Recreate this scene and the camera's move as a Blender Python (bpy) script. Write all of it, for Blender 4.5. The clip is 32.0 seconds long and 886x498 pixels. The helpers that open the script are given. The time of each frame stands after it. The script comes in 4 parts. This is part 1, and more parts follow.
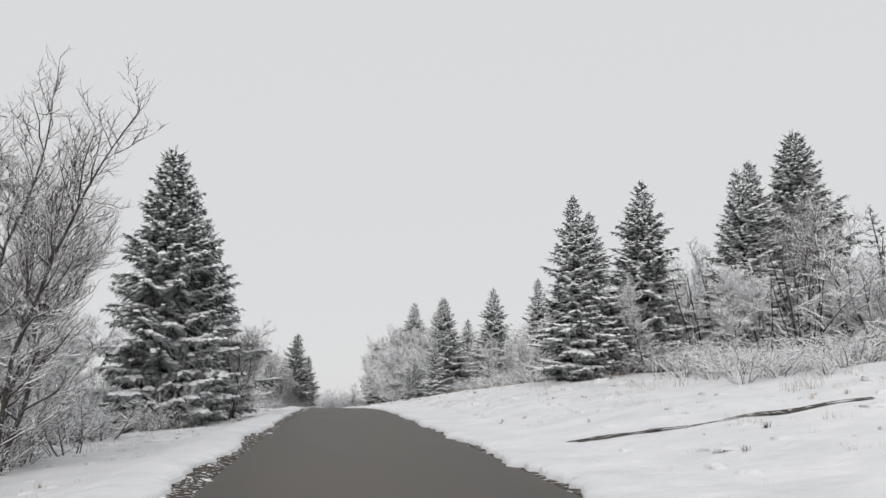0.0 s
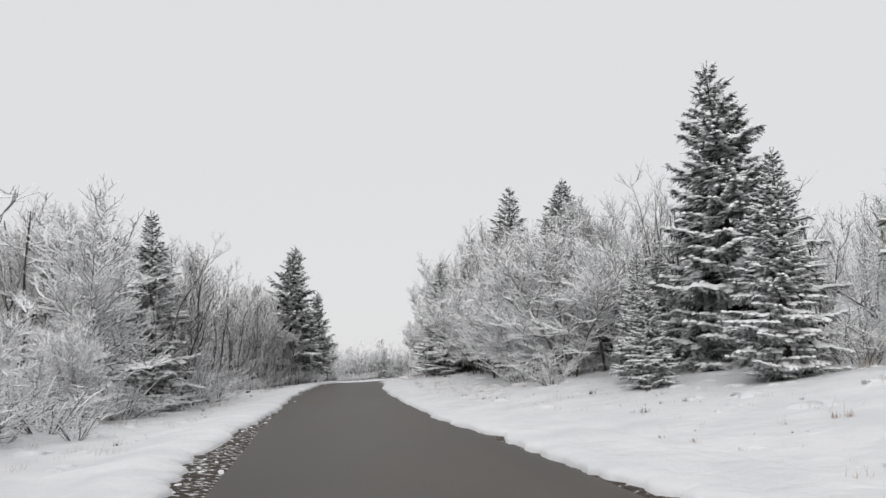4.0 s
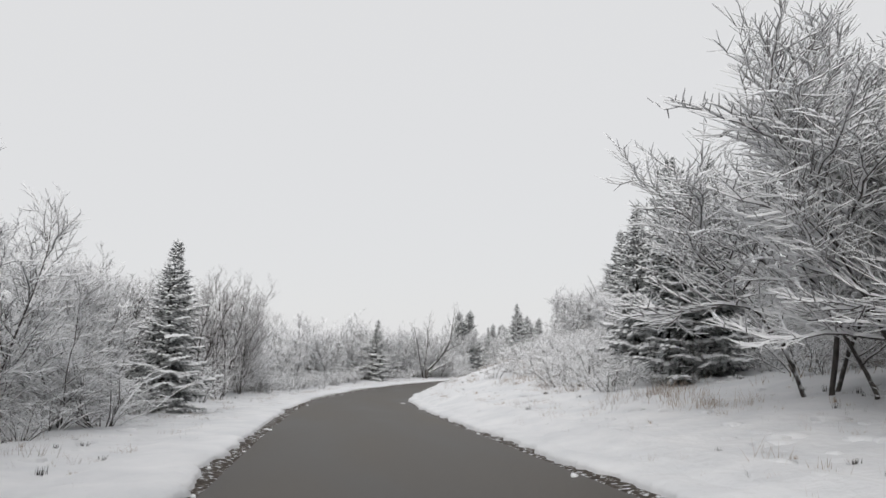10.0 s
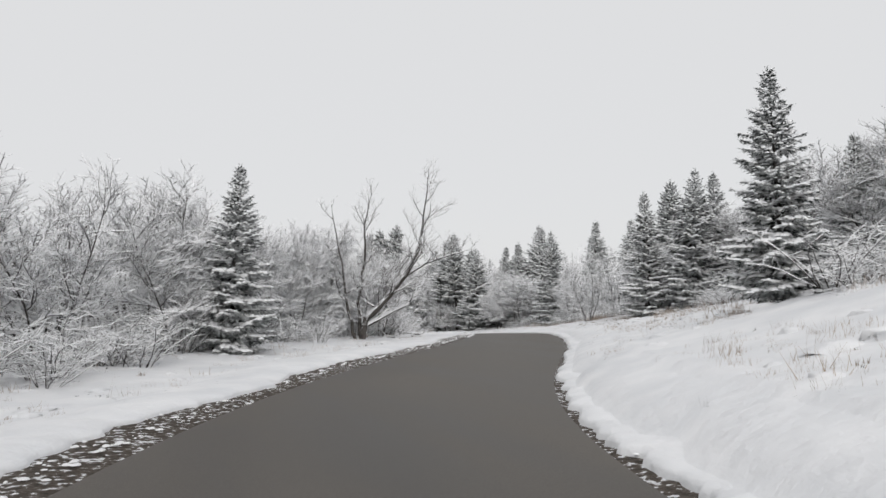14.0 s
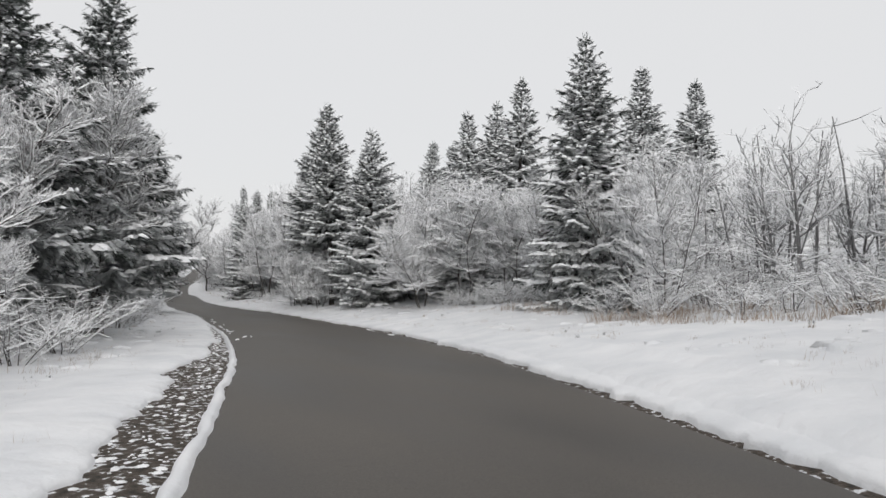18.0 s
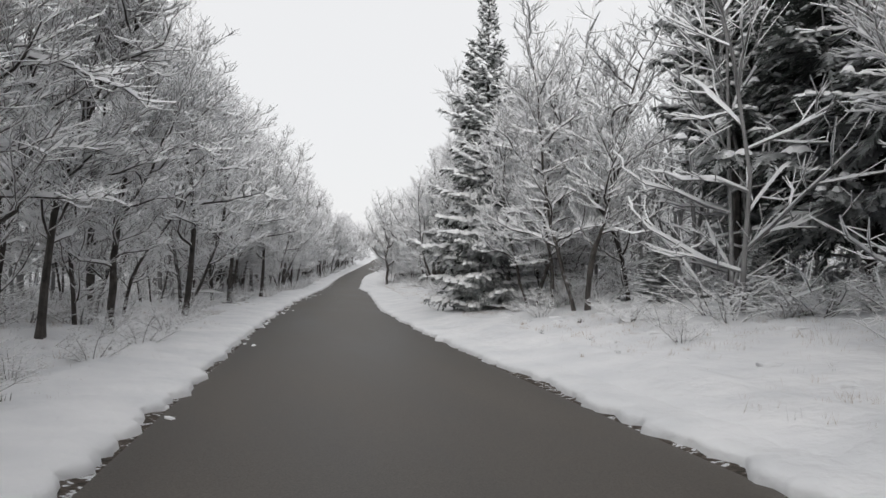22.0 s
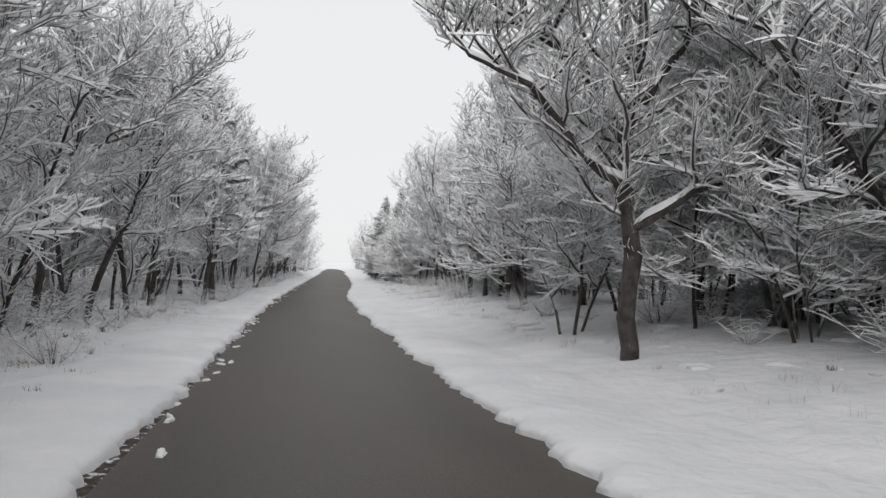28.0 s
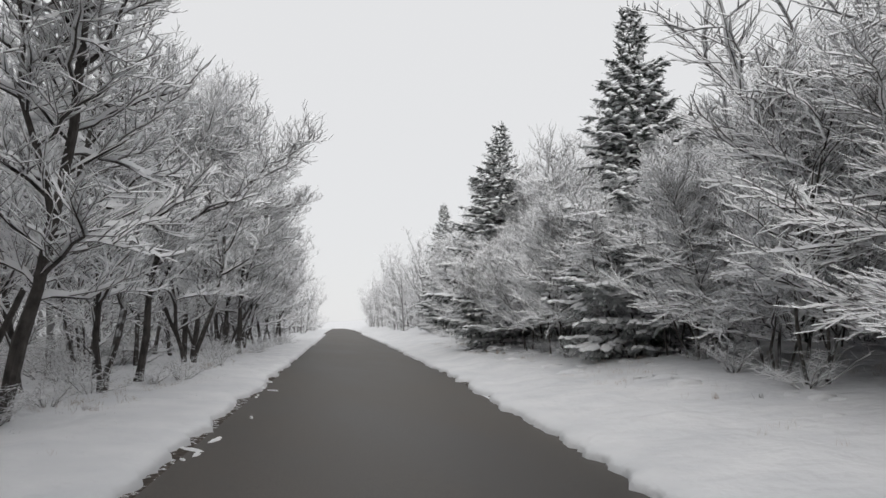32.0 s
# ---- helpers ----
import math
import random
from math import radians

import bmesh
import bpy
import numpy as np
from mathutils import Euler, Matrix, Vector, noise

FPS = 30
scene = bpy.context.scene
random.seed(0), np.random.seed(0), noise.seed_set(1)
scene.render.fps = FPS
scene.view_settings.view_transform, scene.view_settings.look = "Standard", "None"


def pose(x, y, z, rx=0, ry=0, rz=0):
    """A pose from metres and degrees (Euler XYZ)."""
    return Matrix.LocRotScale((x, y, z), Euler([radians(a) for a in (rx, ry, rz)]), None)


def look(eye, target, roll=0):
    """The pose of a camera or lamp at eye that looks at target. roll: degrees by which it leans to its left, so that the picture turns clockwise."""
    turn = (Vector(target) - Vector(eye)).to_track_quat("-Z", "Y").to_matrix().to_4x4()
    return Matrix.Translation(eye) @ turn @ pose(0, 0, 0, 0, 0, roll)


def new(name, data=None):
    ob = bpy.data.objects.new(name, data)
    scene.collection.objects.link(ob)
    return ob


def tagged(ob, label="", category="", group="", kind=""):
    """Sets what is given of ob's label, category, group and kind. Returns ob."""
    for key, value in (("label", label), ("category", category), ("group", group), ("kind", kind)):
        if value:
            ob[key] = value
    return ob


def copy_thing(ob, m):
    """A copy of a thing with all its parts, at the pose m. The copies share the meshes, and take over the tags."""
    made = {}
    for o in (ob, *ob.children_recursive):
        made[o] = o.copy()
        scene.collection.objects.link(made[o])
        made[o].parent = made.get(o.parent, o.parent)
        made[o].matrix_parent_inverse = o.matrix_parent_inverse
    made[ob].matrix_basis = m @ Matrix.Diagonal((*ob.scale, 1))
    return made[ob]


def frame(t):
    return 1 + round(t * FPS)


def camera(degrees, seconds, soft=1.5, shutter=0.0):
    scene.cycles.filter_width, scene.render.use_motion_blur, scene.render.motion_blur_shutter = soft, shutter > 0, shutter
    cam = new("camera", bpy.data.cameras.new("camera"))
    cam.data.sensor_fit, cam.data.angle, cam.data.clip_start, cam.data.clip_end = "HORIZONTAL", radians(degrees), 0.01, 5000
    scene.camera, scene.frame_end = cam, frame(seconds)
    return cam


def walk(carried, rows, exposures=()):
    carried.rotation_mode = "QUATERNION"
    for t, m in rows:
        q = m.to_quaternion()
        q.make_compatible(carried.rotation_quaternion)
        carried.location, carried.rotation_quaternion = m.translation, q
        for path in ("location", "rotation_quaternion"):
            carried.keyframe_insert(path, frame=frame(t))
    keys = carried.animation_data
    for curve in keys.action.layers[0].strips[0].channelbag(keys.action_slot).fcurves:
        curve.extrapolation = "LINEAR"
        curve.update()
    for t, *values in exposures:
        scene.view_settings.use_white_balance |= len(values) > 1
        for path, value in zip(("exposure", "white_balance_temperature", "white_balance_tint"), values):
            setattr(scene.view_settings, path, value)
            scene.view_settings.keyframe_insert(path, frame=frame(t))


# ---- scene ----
cam = camera(63.0, 32.0, soft=1.5)
PATH = [
    (0, 0.00, -0.00, 1.944, 101.61, 0.15, -9.59),
    (0.5, 0.12, 6.41, 2.132, 101.07, 0.00, -9.35),
    (1, 0.23, 12.80, 2.292, 101.09, 0.18, -10.45),
    (1.5, 0.36, 19.20, 2.403, 101.67, -0.25, -8.19),
    (2, 0.51, 25.72, 2.468, 99.33, 0.94, -7.31),
    (2.5, 0.65, 32.08, 2.537, 98.78, 1.84, -7.86),
    (3, 0.69, 38.48, 2.603, 99.89, 1.25, -7.27),
    (3.5, 0.62, 44.93, 2.642, 99.92, 0.95, -8.02),
    (4, 0.46, 51.29, 2.631, 98.27, 0.39, -8.06),
    (4.5, 0.20, 57.63, 2.578, 97.43, 0.20, -7.79),
    (5, -0.04, 63.74, 2.501, 97.42, 0.04, -8.33),
    (5.5, -0.25, 69.74, 2.412, 97.89, -0.19, -9.33),
    (6, -0.41, 75.73, 2.320, 98.55, -0.63, -10.47),
    (6.5, -0.48, 81.81, 2.236, 99.17, -1.19, -11.37),
    (7, -0.44, 88.10, 2.171, 99.36, -0.85, -11.63),
    (7.5, -0.29, 94.46, 2.059, 98.36, -0.57, -12.49),
    (8, -0.05, 101.01, 1.920, 97.19, -1.30, -12.82),
    (8.5, 0.27, 107.60, 1.759, 97.18, -1.68, -11.56),
    (9, 0.64, 114.10, 1.584, 97.29, -0.21, -12.10),
    (9.5, 1.07, 120.45, 1.402, 98.68, -0.34, -11.19),
    (10, 1.51, 126.60, 1.193, 97.60, 0.18, -11.49),
    (10.5, 1.86, 132.63, 0.988, 97.55, -1.62, -10.78),
    (11, 2.22, 138.39, 0.768, 96.43, -1.57, -11.05),
    (11.5, 2.48, 144.23, 0.572, 96.26, -1.05, -13.54),
    (12, 2.87, 150.05, 0.361, 94.89, -0.40, -15.14),
    (12.5, 3.37, 155.80, 0.130, 94.42, 1.13, -16.11),
    (13, 4.19, 161.47, -0.113, 92.53, 1.83, -18.57),
    (13.5, 5.46, 167.05, -0.308, 93.27, 1.53, -20.48),
    (14, 6.75, 172.49, -0.477, 93.85, 0.59, -21.84),
    (14.5, 8.55, 177.81, -0.616, 94.16, 0.23, -23.05),
    (15, 11.20, 183.05, -0.720, 94.05, 0.81, -24.34),
    (15.5, 14.53, 188.23, -0.784, 93.30, 2.34, -25.86),
    (16, 17.33, 193.43, -0.801, 91.69, 3.69, -27.69),
    (16.5, 19.99, 198.94, -0.880, 90.05, 2.20, -30.10),
    (17, 22.54, 204.64, -1.024, 89.54, 0.35, -31.20),
    (17.5, 24.99, 210.38, -1.220, 89.60, 0.14, -30.70),
    (18, 27.35, 216.14, -1.472, 90.38, -0.22, -29.21),
    (18.5, 29.49, 222.05, -1.779, 89.29, -1.89, -25.38),
    (19, 31.31, 228.33, -2.132, 89.64, -2.07, -21.59),
    (19.5, 32.80, 234.71, -2.508, 90.24, -1.88, -17.09),
    (20, 33.97, 240.92, -2.884, 89.31, -0.26, -15.80),
    (20.5, 34.97, 247.26, -3.230, 89.84, 0.02, -15.62),
    (21, 35.89, 253.69, -3.513, 90.78, -1.08, -14.98),
    (21.5, 36.68, 259.97, -3.771, 91.55, -0.73, -14.40),
    (22, 37.33, 266.05, -4.055, 90.00, -1.08, -15.35),
    (22.5, 37.74, 271.53, -4.334, 91.10, -0.88, -14.86),
    (23, 38.10, 276.96, -4.604, 92.39, 0.10, -16.68),
    (23.5, 38.53, 282.62, -4.832, 94.68, 0.09, -16.12),
    (24, 39.03, 287.98, -5.053, 95.23, 0.65, -17.24),
    (24.5, 39.52, 293.31, -5.278, 93.00, 0.22, -17.65),
    (25, 40.17, 298.91, -5.439, 93.05, 0.06, -18.32),
    (25.5, 40.99, 304.75, -5.584, 92.33, 0.31, -20.09),
    (26, 41.92, 310.69, -5.765, 92.02, 0.19, -19.51),
    (26.5, 42.91, 316.73, -5.974, 91.70, -0.12, -18.09),
    (27, 43.93, 322.86, -6.206, 91.30, -0.71, -17.11),
    (27.5, 44.96, 329.09, -6.459, 91.07, -1.53, -17.64),
    (28, 45.98, 335.43, -6.732, 91.55, -1.47, -20.52),
    (28.5, 47.05, 341.84, -6.898, 90.02, -0.32, -20.71),
    (29, 48.15, 348.11, -7.000, 91.33, -0.01, -20.32),
    (29.5, 49.26, 354.46, -7.015, 92.13, 0.05, -19.19),
    (30, 50.40, 360.57, -7.018, 93.76, 0.14, -19.22),
    (30.5, 51.51, 366.23, -7.002, 94.62, 0.72, -20.73),
    (31, 52.53, 371.75, -7.008, 95.07, 0.79, -21.85),
    (31.5, 53.62, 377.09, -7.058, 96.60, 1.23, -21.22),
    (32, 54.82, 382.48, -7.065, 95.88, 1.09, -20.24),
]
EXPOSURES = [(0, -0.1), (6, 0.0), (12, -0.04), (17, -0.02), (20.5, 0.14), (24, 0.18), (28.5, 0.16), (30.5, 0.16), (32, 0.04)]
walk(cam, [(t, pose(*p)) for t, *p in PATH], EXPOSURES)
CENTRE = [
    (-60, 0.35, -0.71),
    (-48, 0.45, -0.47),
    (-36, 0.55, -0.23),
    (-24, 0.65, 0.01),
    (-12, 0.76, 0.25),
    (0, 0.86, 0.49),
    (12, 0.98, 0.82),
    (24, 1.19, 1.00),
    (36, 1.48, 1.13),
    (48, 1.67, 1.19),
    (60, 1.48, 1.10),
    (72, 1.07, 0.93),
    (84, 0.91, 0.76),
    (96, 1.15, 0.58),
    (108, 1.53, 0.30),
    (120, 2.05, -0.04),
    (132, 2.71, -0.44),
    (144, 3.27, -0.87),
    (156, 4.02, -1.33),
    (160, 4.43, -1.48),
    (165, 4.99, -1.67),
    (170, 5.88, -1.84),
    (175, 7.22, -1.98),
    (180, 8.77, -2.09),
    (185, 11.16, -2.17),
    (190, 14.28, -2.23),
    (195, 17.61, -2.30),
    (200, 20.58, -2.39),
    (205, 23.37, -2.52),
    (210, 25.89, -2.69),
    (215, 28.18, -2.89),
    (220, 30.01, -3.14),
    (225, 31.76, -3.40),
    (230, 33.31, -3.68),
    (235, 34.47, -3.98),
    (240, 35.50, -4.27),
    (245, 36.21, -4.53),
    (250, 36.85, -4.78),
    (255, 37.49, -5.02),
    (260, 38.00, -5.24),
    (265, 38.33, -5.47),
    (270, 38.57, -5.71),
    (275, 39.03, -5.95),
    (276, 39.12, -6.01),
    (288, 40.28, -6.50),
    (300, 41.71, -6.92),
    (312, 43.56, -7.26),
    (324, 45.41, -7.70),
    (336, 47.23, -8.20),
    (348, 49.15, -8.45),
    (360, 51.18, -8.47),
    (372, 53.40, -8.46),
    (402, 59.79, -8.43),
    (452, 70.44, -8.38),
    (532, 87.48, -8.30),
    (632, 108.78, -8.20),
]

# ---- light ----
world = bpy.data.worlds.new("overcast_sky")
scene.world = world
world.use_nodes = True
wn, wl = world.node_tree.nodes, world.node_tree.links
wn.clear()
w_out = wn.new("ShaderNodeOutputWorld")
w_bg = wn.new("ShaderNodeBackground")
w_sky = wn.new("ShaderNodeTexSky")
w_sky.sky_type = "NISHITA"
w_sky.sun_disc = False
w_sky.sun_elevation = radians(29)
w_sky.sun_rotation = radians(200)
w_mix = wn.new("ShaderNodeMixRGB")
w_mix.inputs[0].default_value = 0.965
w_mix.inputs[2].default_value = (7.0, 7.02, 7.1, 1)
wl.new(w_sky.outputs[0], w_mix.inputs[1])
wl.new(w_mix.outputs[0], w_bg.inputs[0])
w_bg.inputs[1].default_value = 0.11
wl.new(w_bg.outputs[0], w_out.inputs[0])

sun_data = bpy.data.lights.new("sun", "SUN")
sun_data.energy, sun_data.angle, sun_data.color = 1.2, radians(45), (1.0, 0.98, 0.95)
sun = new("sun", sun_data)
sun.matrix_world = look((-35, -100, 58), (0, 0, 0))


# ---- materials ----
def mat(name, rough=0.8):
    m = bpy.data.materials.new(name)
    m.use_nodes = True
    b = m.node_tree.nodes["Principled BSDF"]
    b.inputs["Roughness"].default_value = rough
    return m, m.node_tree.nodes, m.node_tree.links, b


def ramp(n, stops):
    r = n.new("ShaderNodeValToRGB")
    el = r.color_ramp.elements
    el[0].position, el[0].color = stops[0][0], (*stops[0][1], 1)
    el[1].position, el[1].color = stops[-1][0], (*stops[-1][1], 1)
    for p, c in stops[1:-1]:
        e = el.new(p)
        e.color = (*c, 1)
    return r


def tex(n, l, scale, detail=4, stretch=None):
    co = n.new("ShaderNodeNewGeometry")
    t = n.new("ShaderNodeTexNoise")
    t.inputs["Scale"].default_value = scale
    t.inputs["Detail"].default_value = detail
    if stretch:
        mp = n.new("ShaderNodeMapping")
        mp.inputs["Scale"].default_value = stretch
        l.new(co.outputs["Position"], mp.inputs[0])
        l.new(mp.outputs[0], t.inputs[0])
    else:
        l.new(co.outputs["Position"], t.inputs[0])
    return t


def bump(n, l, b, height, strength, distance):
    bp = n.new("ShaderNodeBump")
    bp.inputs["Strength"].default_value = strength
    bp.inputs["Distance"].default_value = distance
    l.new(height, bp.inputs["Height"])
    l.new(bp.outputs[0], b.inputs["Normal"])


def plain(name, low, high, scale, rough=0.85, fine=None, strength=0.4, distance=0.02):
    m, n, l, b = mat(name, rough)
    t = tex(n, l, scale)
    r = ramp(n, [(0.3, low), (0.7, high)])
    l.new(t.outputs[0], r.inputs[0])
    l.new(r.outputs[0], b.inputs["Base Color"])
    if fine:
        bump(n, l, b, tex(n, l, fine, 6).outputs[0], strength, distance)
    return m


SNOW = plain("snow", (0.73, 0.74, 0.76), (0.87, 0.87, 0.88), 0.9, 0.7, 3.2, 0.7, 0.09)
CAP = plain("branch_snow", (0.88, 0.885, 0.90), (0.94, 0.94, 0.945), 3, 0.75)
EARTH, n, l, b = mat("leaf_litter_and_gravel", 0.95)
t1 = tex(n, l, 11, 8)
r1 = ramp(n, [(0.3, (0.022, 0.018, 0.014)), (0.48, (0.07, 0.055, 0.042)), (0.57, (0.12, 0.10, 0.085)), (0.61, (0.75, 0.76, 0.78))])
l.new(t1.outputs[0], r1.inputs[0])
l.new(r1.outputs[0], b.inputs["Base Color"])
bump(n, l, b, tex(n, l, 30, 6).outputs[0], 1.0, 0.04)
GRASS = plain("dry_grass", (0.30, 0.22, 0.16), (0.50, 0.42, 0.35), 3, 0.9)
FROSTED = plain("frosted_stalks", (0.42, 0.38, 0.35), (0.68, 0.66, 0.65), 2, 0.9)
STONE = plain("dark_stone", (0.05, 0.05, 0.05), (0.16, 0.15, 0.14), 5, 0.85, 30, 0.8, 0.02)

# asphalt: damp, darker wheel tracks along the lane, pale aggregate
ASPHALT, n, l, b = mat("damp_asphalt", 0.55)
t1 = tex(n, l, 0.6, 8, (1, 0.2, 1))
t2 = tex(n, l, 60, 3)
r1 = ramp(n, [(0.3, (0.048, 0.042, 0.035)), (0.7, (0.105, 0.092, 0.077))])
r2 = ramp(n, [(0.35, (0.75, 0.75, 0.75)), (0.75, (1.3, 1.3, 1.3))])
mx = n.new("ShaderNodeMixRGB")
mx.blend_type = "MULTIPLY"
mx.inputs[0].default_value = 1
l.new(t1.outputs[0], r1.inputs[0])
l.new(t2.outputs[0], r2.inputs[0])
l.new(r1.outputs[0], mx.inputs[1])
l.new(r2.outputs[0], mx.inputs[2])
l.new(mx.outputs[0], b.inputs["Base Color"])
rr = ramp(n, [(0.3, (0.52, 0.52, 0.52)), (0.7, (0.66, 0.66, 0.66))])
l.new(t1.outputs[0], rr.inputs[0])
l.new(rr.outputs[0], b.inputs["Roughness"])
bump(n, l, b, t2.outputs[0], 0.35, 0.006)


def frosted(name, low, high, scale, lowz, highz, cover=1.0, rugged=0.0):
    """Bark or needles with rime and snow lying on the faces that look up."""
    m, n, l, b = mat(name, 0.9)
    t = tex(n, l, scale)
    r = ramp(n, [(0.3, low), (0.7, high)])
    l.new(t.outputs[0], r.inputs[0])
    g = n.new("ShaderNodeNewGeometry")
    s = n.new("ShaderNodeSeparateXYZ")
    l.new(g.outputs["Normal"], s.inputs[0])
    ns = tex(n, l, 7)
    ad = n.new("ShaderNodeMath")
    ad.operation = "MULTIPLY_ADD"
    ad.inputs[1].default_value = 0.9
    l.new(ns.outputs[0], ad.inputs[0])
    l.new(s.outputs[2], ad.inputs[2])
    mr = n.new("ShaderNodeMapRange")
    mr.inputs[1].default_value, mr.inputs[2].default_value = lowz, highz
    mr.inputs[3].default_value, mr.inputs[4].default_value = 0.0, cover
    l.new(ad.outputs[0], mr.inputs[0])
    mx = n.new("ShaderNodeMixRGB")
    mx.inputs[2].default_value = (0.86, 0.87, 0.89, 1)
    l.new(mr.outputs[0], mx.inputs[0])
    l.new(r.outputs[0], mx.inputs[1])
    l.new(mx.outputs[0], b.inputs["Base Color"])
    if rugged:
        bump(n, l, b, tex(n, l, 16, 6, (1, 1, 0.3)).outputs[0], 1.0, rugged)
    return m


BARK = frosted("dark_bark", (0.03, 0.026, 0.024), (0.095, 0.084, 0.077), 6, 0.72, 1.05, 0.95, 0.05)
TWIG = frosted("frosted_twigs", (0.085, 0.075, 0.073), (0.24, 0.225, 0.22), 4, 0.25, 0.85, 0.97)
DARK_TWIG = frosted("bare_brown_twigs", (0.05, 0.038, 0.036), (0.12, 0.095, 0.092), 4, 0.9, 1.45, 0.4)
# for the woods behind: fog's paleness put into the base colours, snow on top
HAZED_WOOD = frosted("hazed_wood", (0.17, 0.165, 0.165), (0.34, 0.335, 0.335), 1.5, 0.5, 1.3, 0.8)
HAZED_NEEDLE = frosted("hazed_needles", (0.09, 0.10, 0.098), (0.19, 0.20, 0.195), 2, 0.7, 1.4, 0.6)
NEEDLE = frosted("spruce_needles", (0.042, 0.051, 0.046), (0.10, 0.116, 0.103), 2.2, 0.65, 1.4, 0.55)

# ---- the road's line and the ground ----
CY = np.array([c[0] for c in CENTRE], float)
YS = np.arange(-60.0, 700.0, 1.0)


def smooth(a, k):
    return np.convolve(np.pad(a, k, "edge"), np.hanning(2 * k + 1) / np.hanning(2 * k + 1).sum(), "valid")


XS = smooth(np.interp(YS, CY, [c[1] for c in CENTRE]), 6)
ZS = smooth(np.interp(YS, CY, [c[2] for c in CENTRE]), 9)
HS = smooth(np.gradient(XS, YS), 4)
CS = 1 / np.sqrt(1 + HS * HS)


def road_x(y):
    return np.interp(y, YS, XS)


def road_z(y):
    return np.interp(y, YS, ZS)


HALF = 2.55
# ground beside the road above its surface, at 3, 8, 20 and 60 m from the middle, by the distance along y
SIDE_D = (2.4, 3.4, 8, 20, 60)
RIGHT = [(-60, 0.05, 0.1, 0.9, 3, 8), (10, 0.05, 0.1, 0.9, 2.6, 8), (35, 0.05, 0.15, 1.2, 3, 9), (65, 0.05, 0.15, 0.9, 2.8, 9), (90, 0.05, 0.2, 0.7, 2, 8),
         (130, 0.05, 0.2, 0.8, 2.4, 9), (150, 0.05, 0.3, 1.0, 2.6, 9), (172, 0.05, 0.5, 1.9, 4.8, 12), (190, 0.05, 0.45, 1.4, 3.2, 9), (212, 0.05, 0.3, 0.8, 1.8, 7),
         (240, 0.05, 0.2, 0.6, 1.6, 6), (270, 0.05, 0.25, 0.8, 1.2, 4), (700, 0.05, 0.25, 0.9, 1.4, 4)]
LEFT = [(-60, 0.05, 0.0, -0.4, -2, -9), (60, 0.05, 0.0, -0.3, -1.6, -9), (150, 0.05, 0.1, 0.3, -0.6, -6), (190, 0.05, 0.1, 0.3, -0.5, -5), (250, 0.05, 0.15, 0.4, 0.2, -2), (700, 0.05, 0.1, 0.2, -0.3, -3)]


# where the asphalt ends, and how wide the litter beside it lies bare, by the distance along y
EDGE_RIGHT = ((-60, 2.4), (60, 2.15), (70, 1.8), (95, 1.85), (105, 2.3), (132, 2.65), (150, 2.4), (235, 2.6), (270, 2.4), (295, 1.8), (325, 1.5), (338, 0.95), (375, 1.05), (390, 1.6), (402, 2.0), (430, 2.3), (700, 2.3))
EDGE_LEFT = ((-60, 2.5), (192, 2.5), (198, 2.15), (218, 2.05), (226, 2.5), (236, 2.75), (252, 2.7), (264, 2.5), (700, 2.5))
BARE_LEFT = ((-60, 0.35), (30, 0.35), (50, 0.5), (66, 0.45), (74, 0.0), (100, 0.05), (128, 0.15), (150, 0.3), (165, 0.45), (188, 0.8), (205, 1.0), (225, 1.0), (240, 0.6), (252, 0.1), (262, 0.0), (700, 0.0))
BARE_RIGHT = ((-60, 0.1), (140, 0.1), (152, 0.12), (200, 0.1), (212, 0.0), (270, 0.05), (700, 0.08))


def edge(y, s):
    s = 1 if s > 0 else -1
    table = EDGE_RIGHT if s > 0 else EDGE_LEFT
    return float(np.interp(y, [k[0] for k in table], [k[1] for k in table]))


def bare(y, s):
    s = 1 if s > 0 else -1
    table = BARE_RIGHT if s > 0 else BARE_LEFT
    return float(np.interp(y, [k[0] for k in table], [k[1] for k in table])) * (0.75 + 0.7 * noise.noise((y * 0.23, s * 6, 3)) if s < 0 else 0.3 + 2.4 * max(0, noise.noise((y * 0.3, 5, 3))))


def side(table, y, d):
    ky = [k[0] for k in table]
    return float(np.interp(d, SIDE_D, [np.interp(y, ky, [k[i] for k in table]) for i in range(1, 6)]))


def ground(x, y):
    d = (x - float(road_x(y))) * float(np.interp(y, YS, CS))
    a = abs(d)
    h = side(RIGHT if d > 0 else LEFT, y, a)
    lump = noise.noise((x * 0.35, y * 0.35, 0)) * 0.10 + noise.noise((x * 0.08, y * 0.08, 5)) * 0.35 * min(a / 10, 1.5) + noise.noise((x * 0.9, y * 0.9, 8)) * 0.06
    return float(road_z(y)) + h + lump * min(max((a - 2.8) / 3, 0), 1) - (0.25 if a < edge(y, d) + bare(y, d) + 0.4 else 0)


def sheet(name, rows, material, smooth_faces=True):
    """A mesh from a grid of points."""
    nr, nc = len(rows), len(rows[0])
    me = bpy.data.meshes.new(name)
    faces = [(i * nc + j, i * nc + j + 1, (i + 1) * nc + j + 1, (i + 1) * nc + j) for i in range(nr - 1) for j in range(nc - 1)]
    me.from_pydata([p for r in rows for p in r], [], faces)
    me.materials.append(material)
    if smooth_faces:
        me.polygons.foreach_set("use_smooth", [True] * len(faces))
    me.update()
    return me


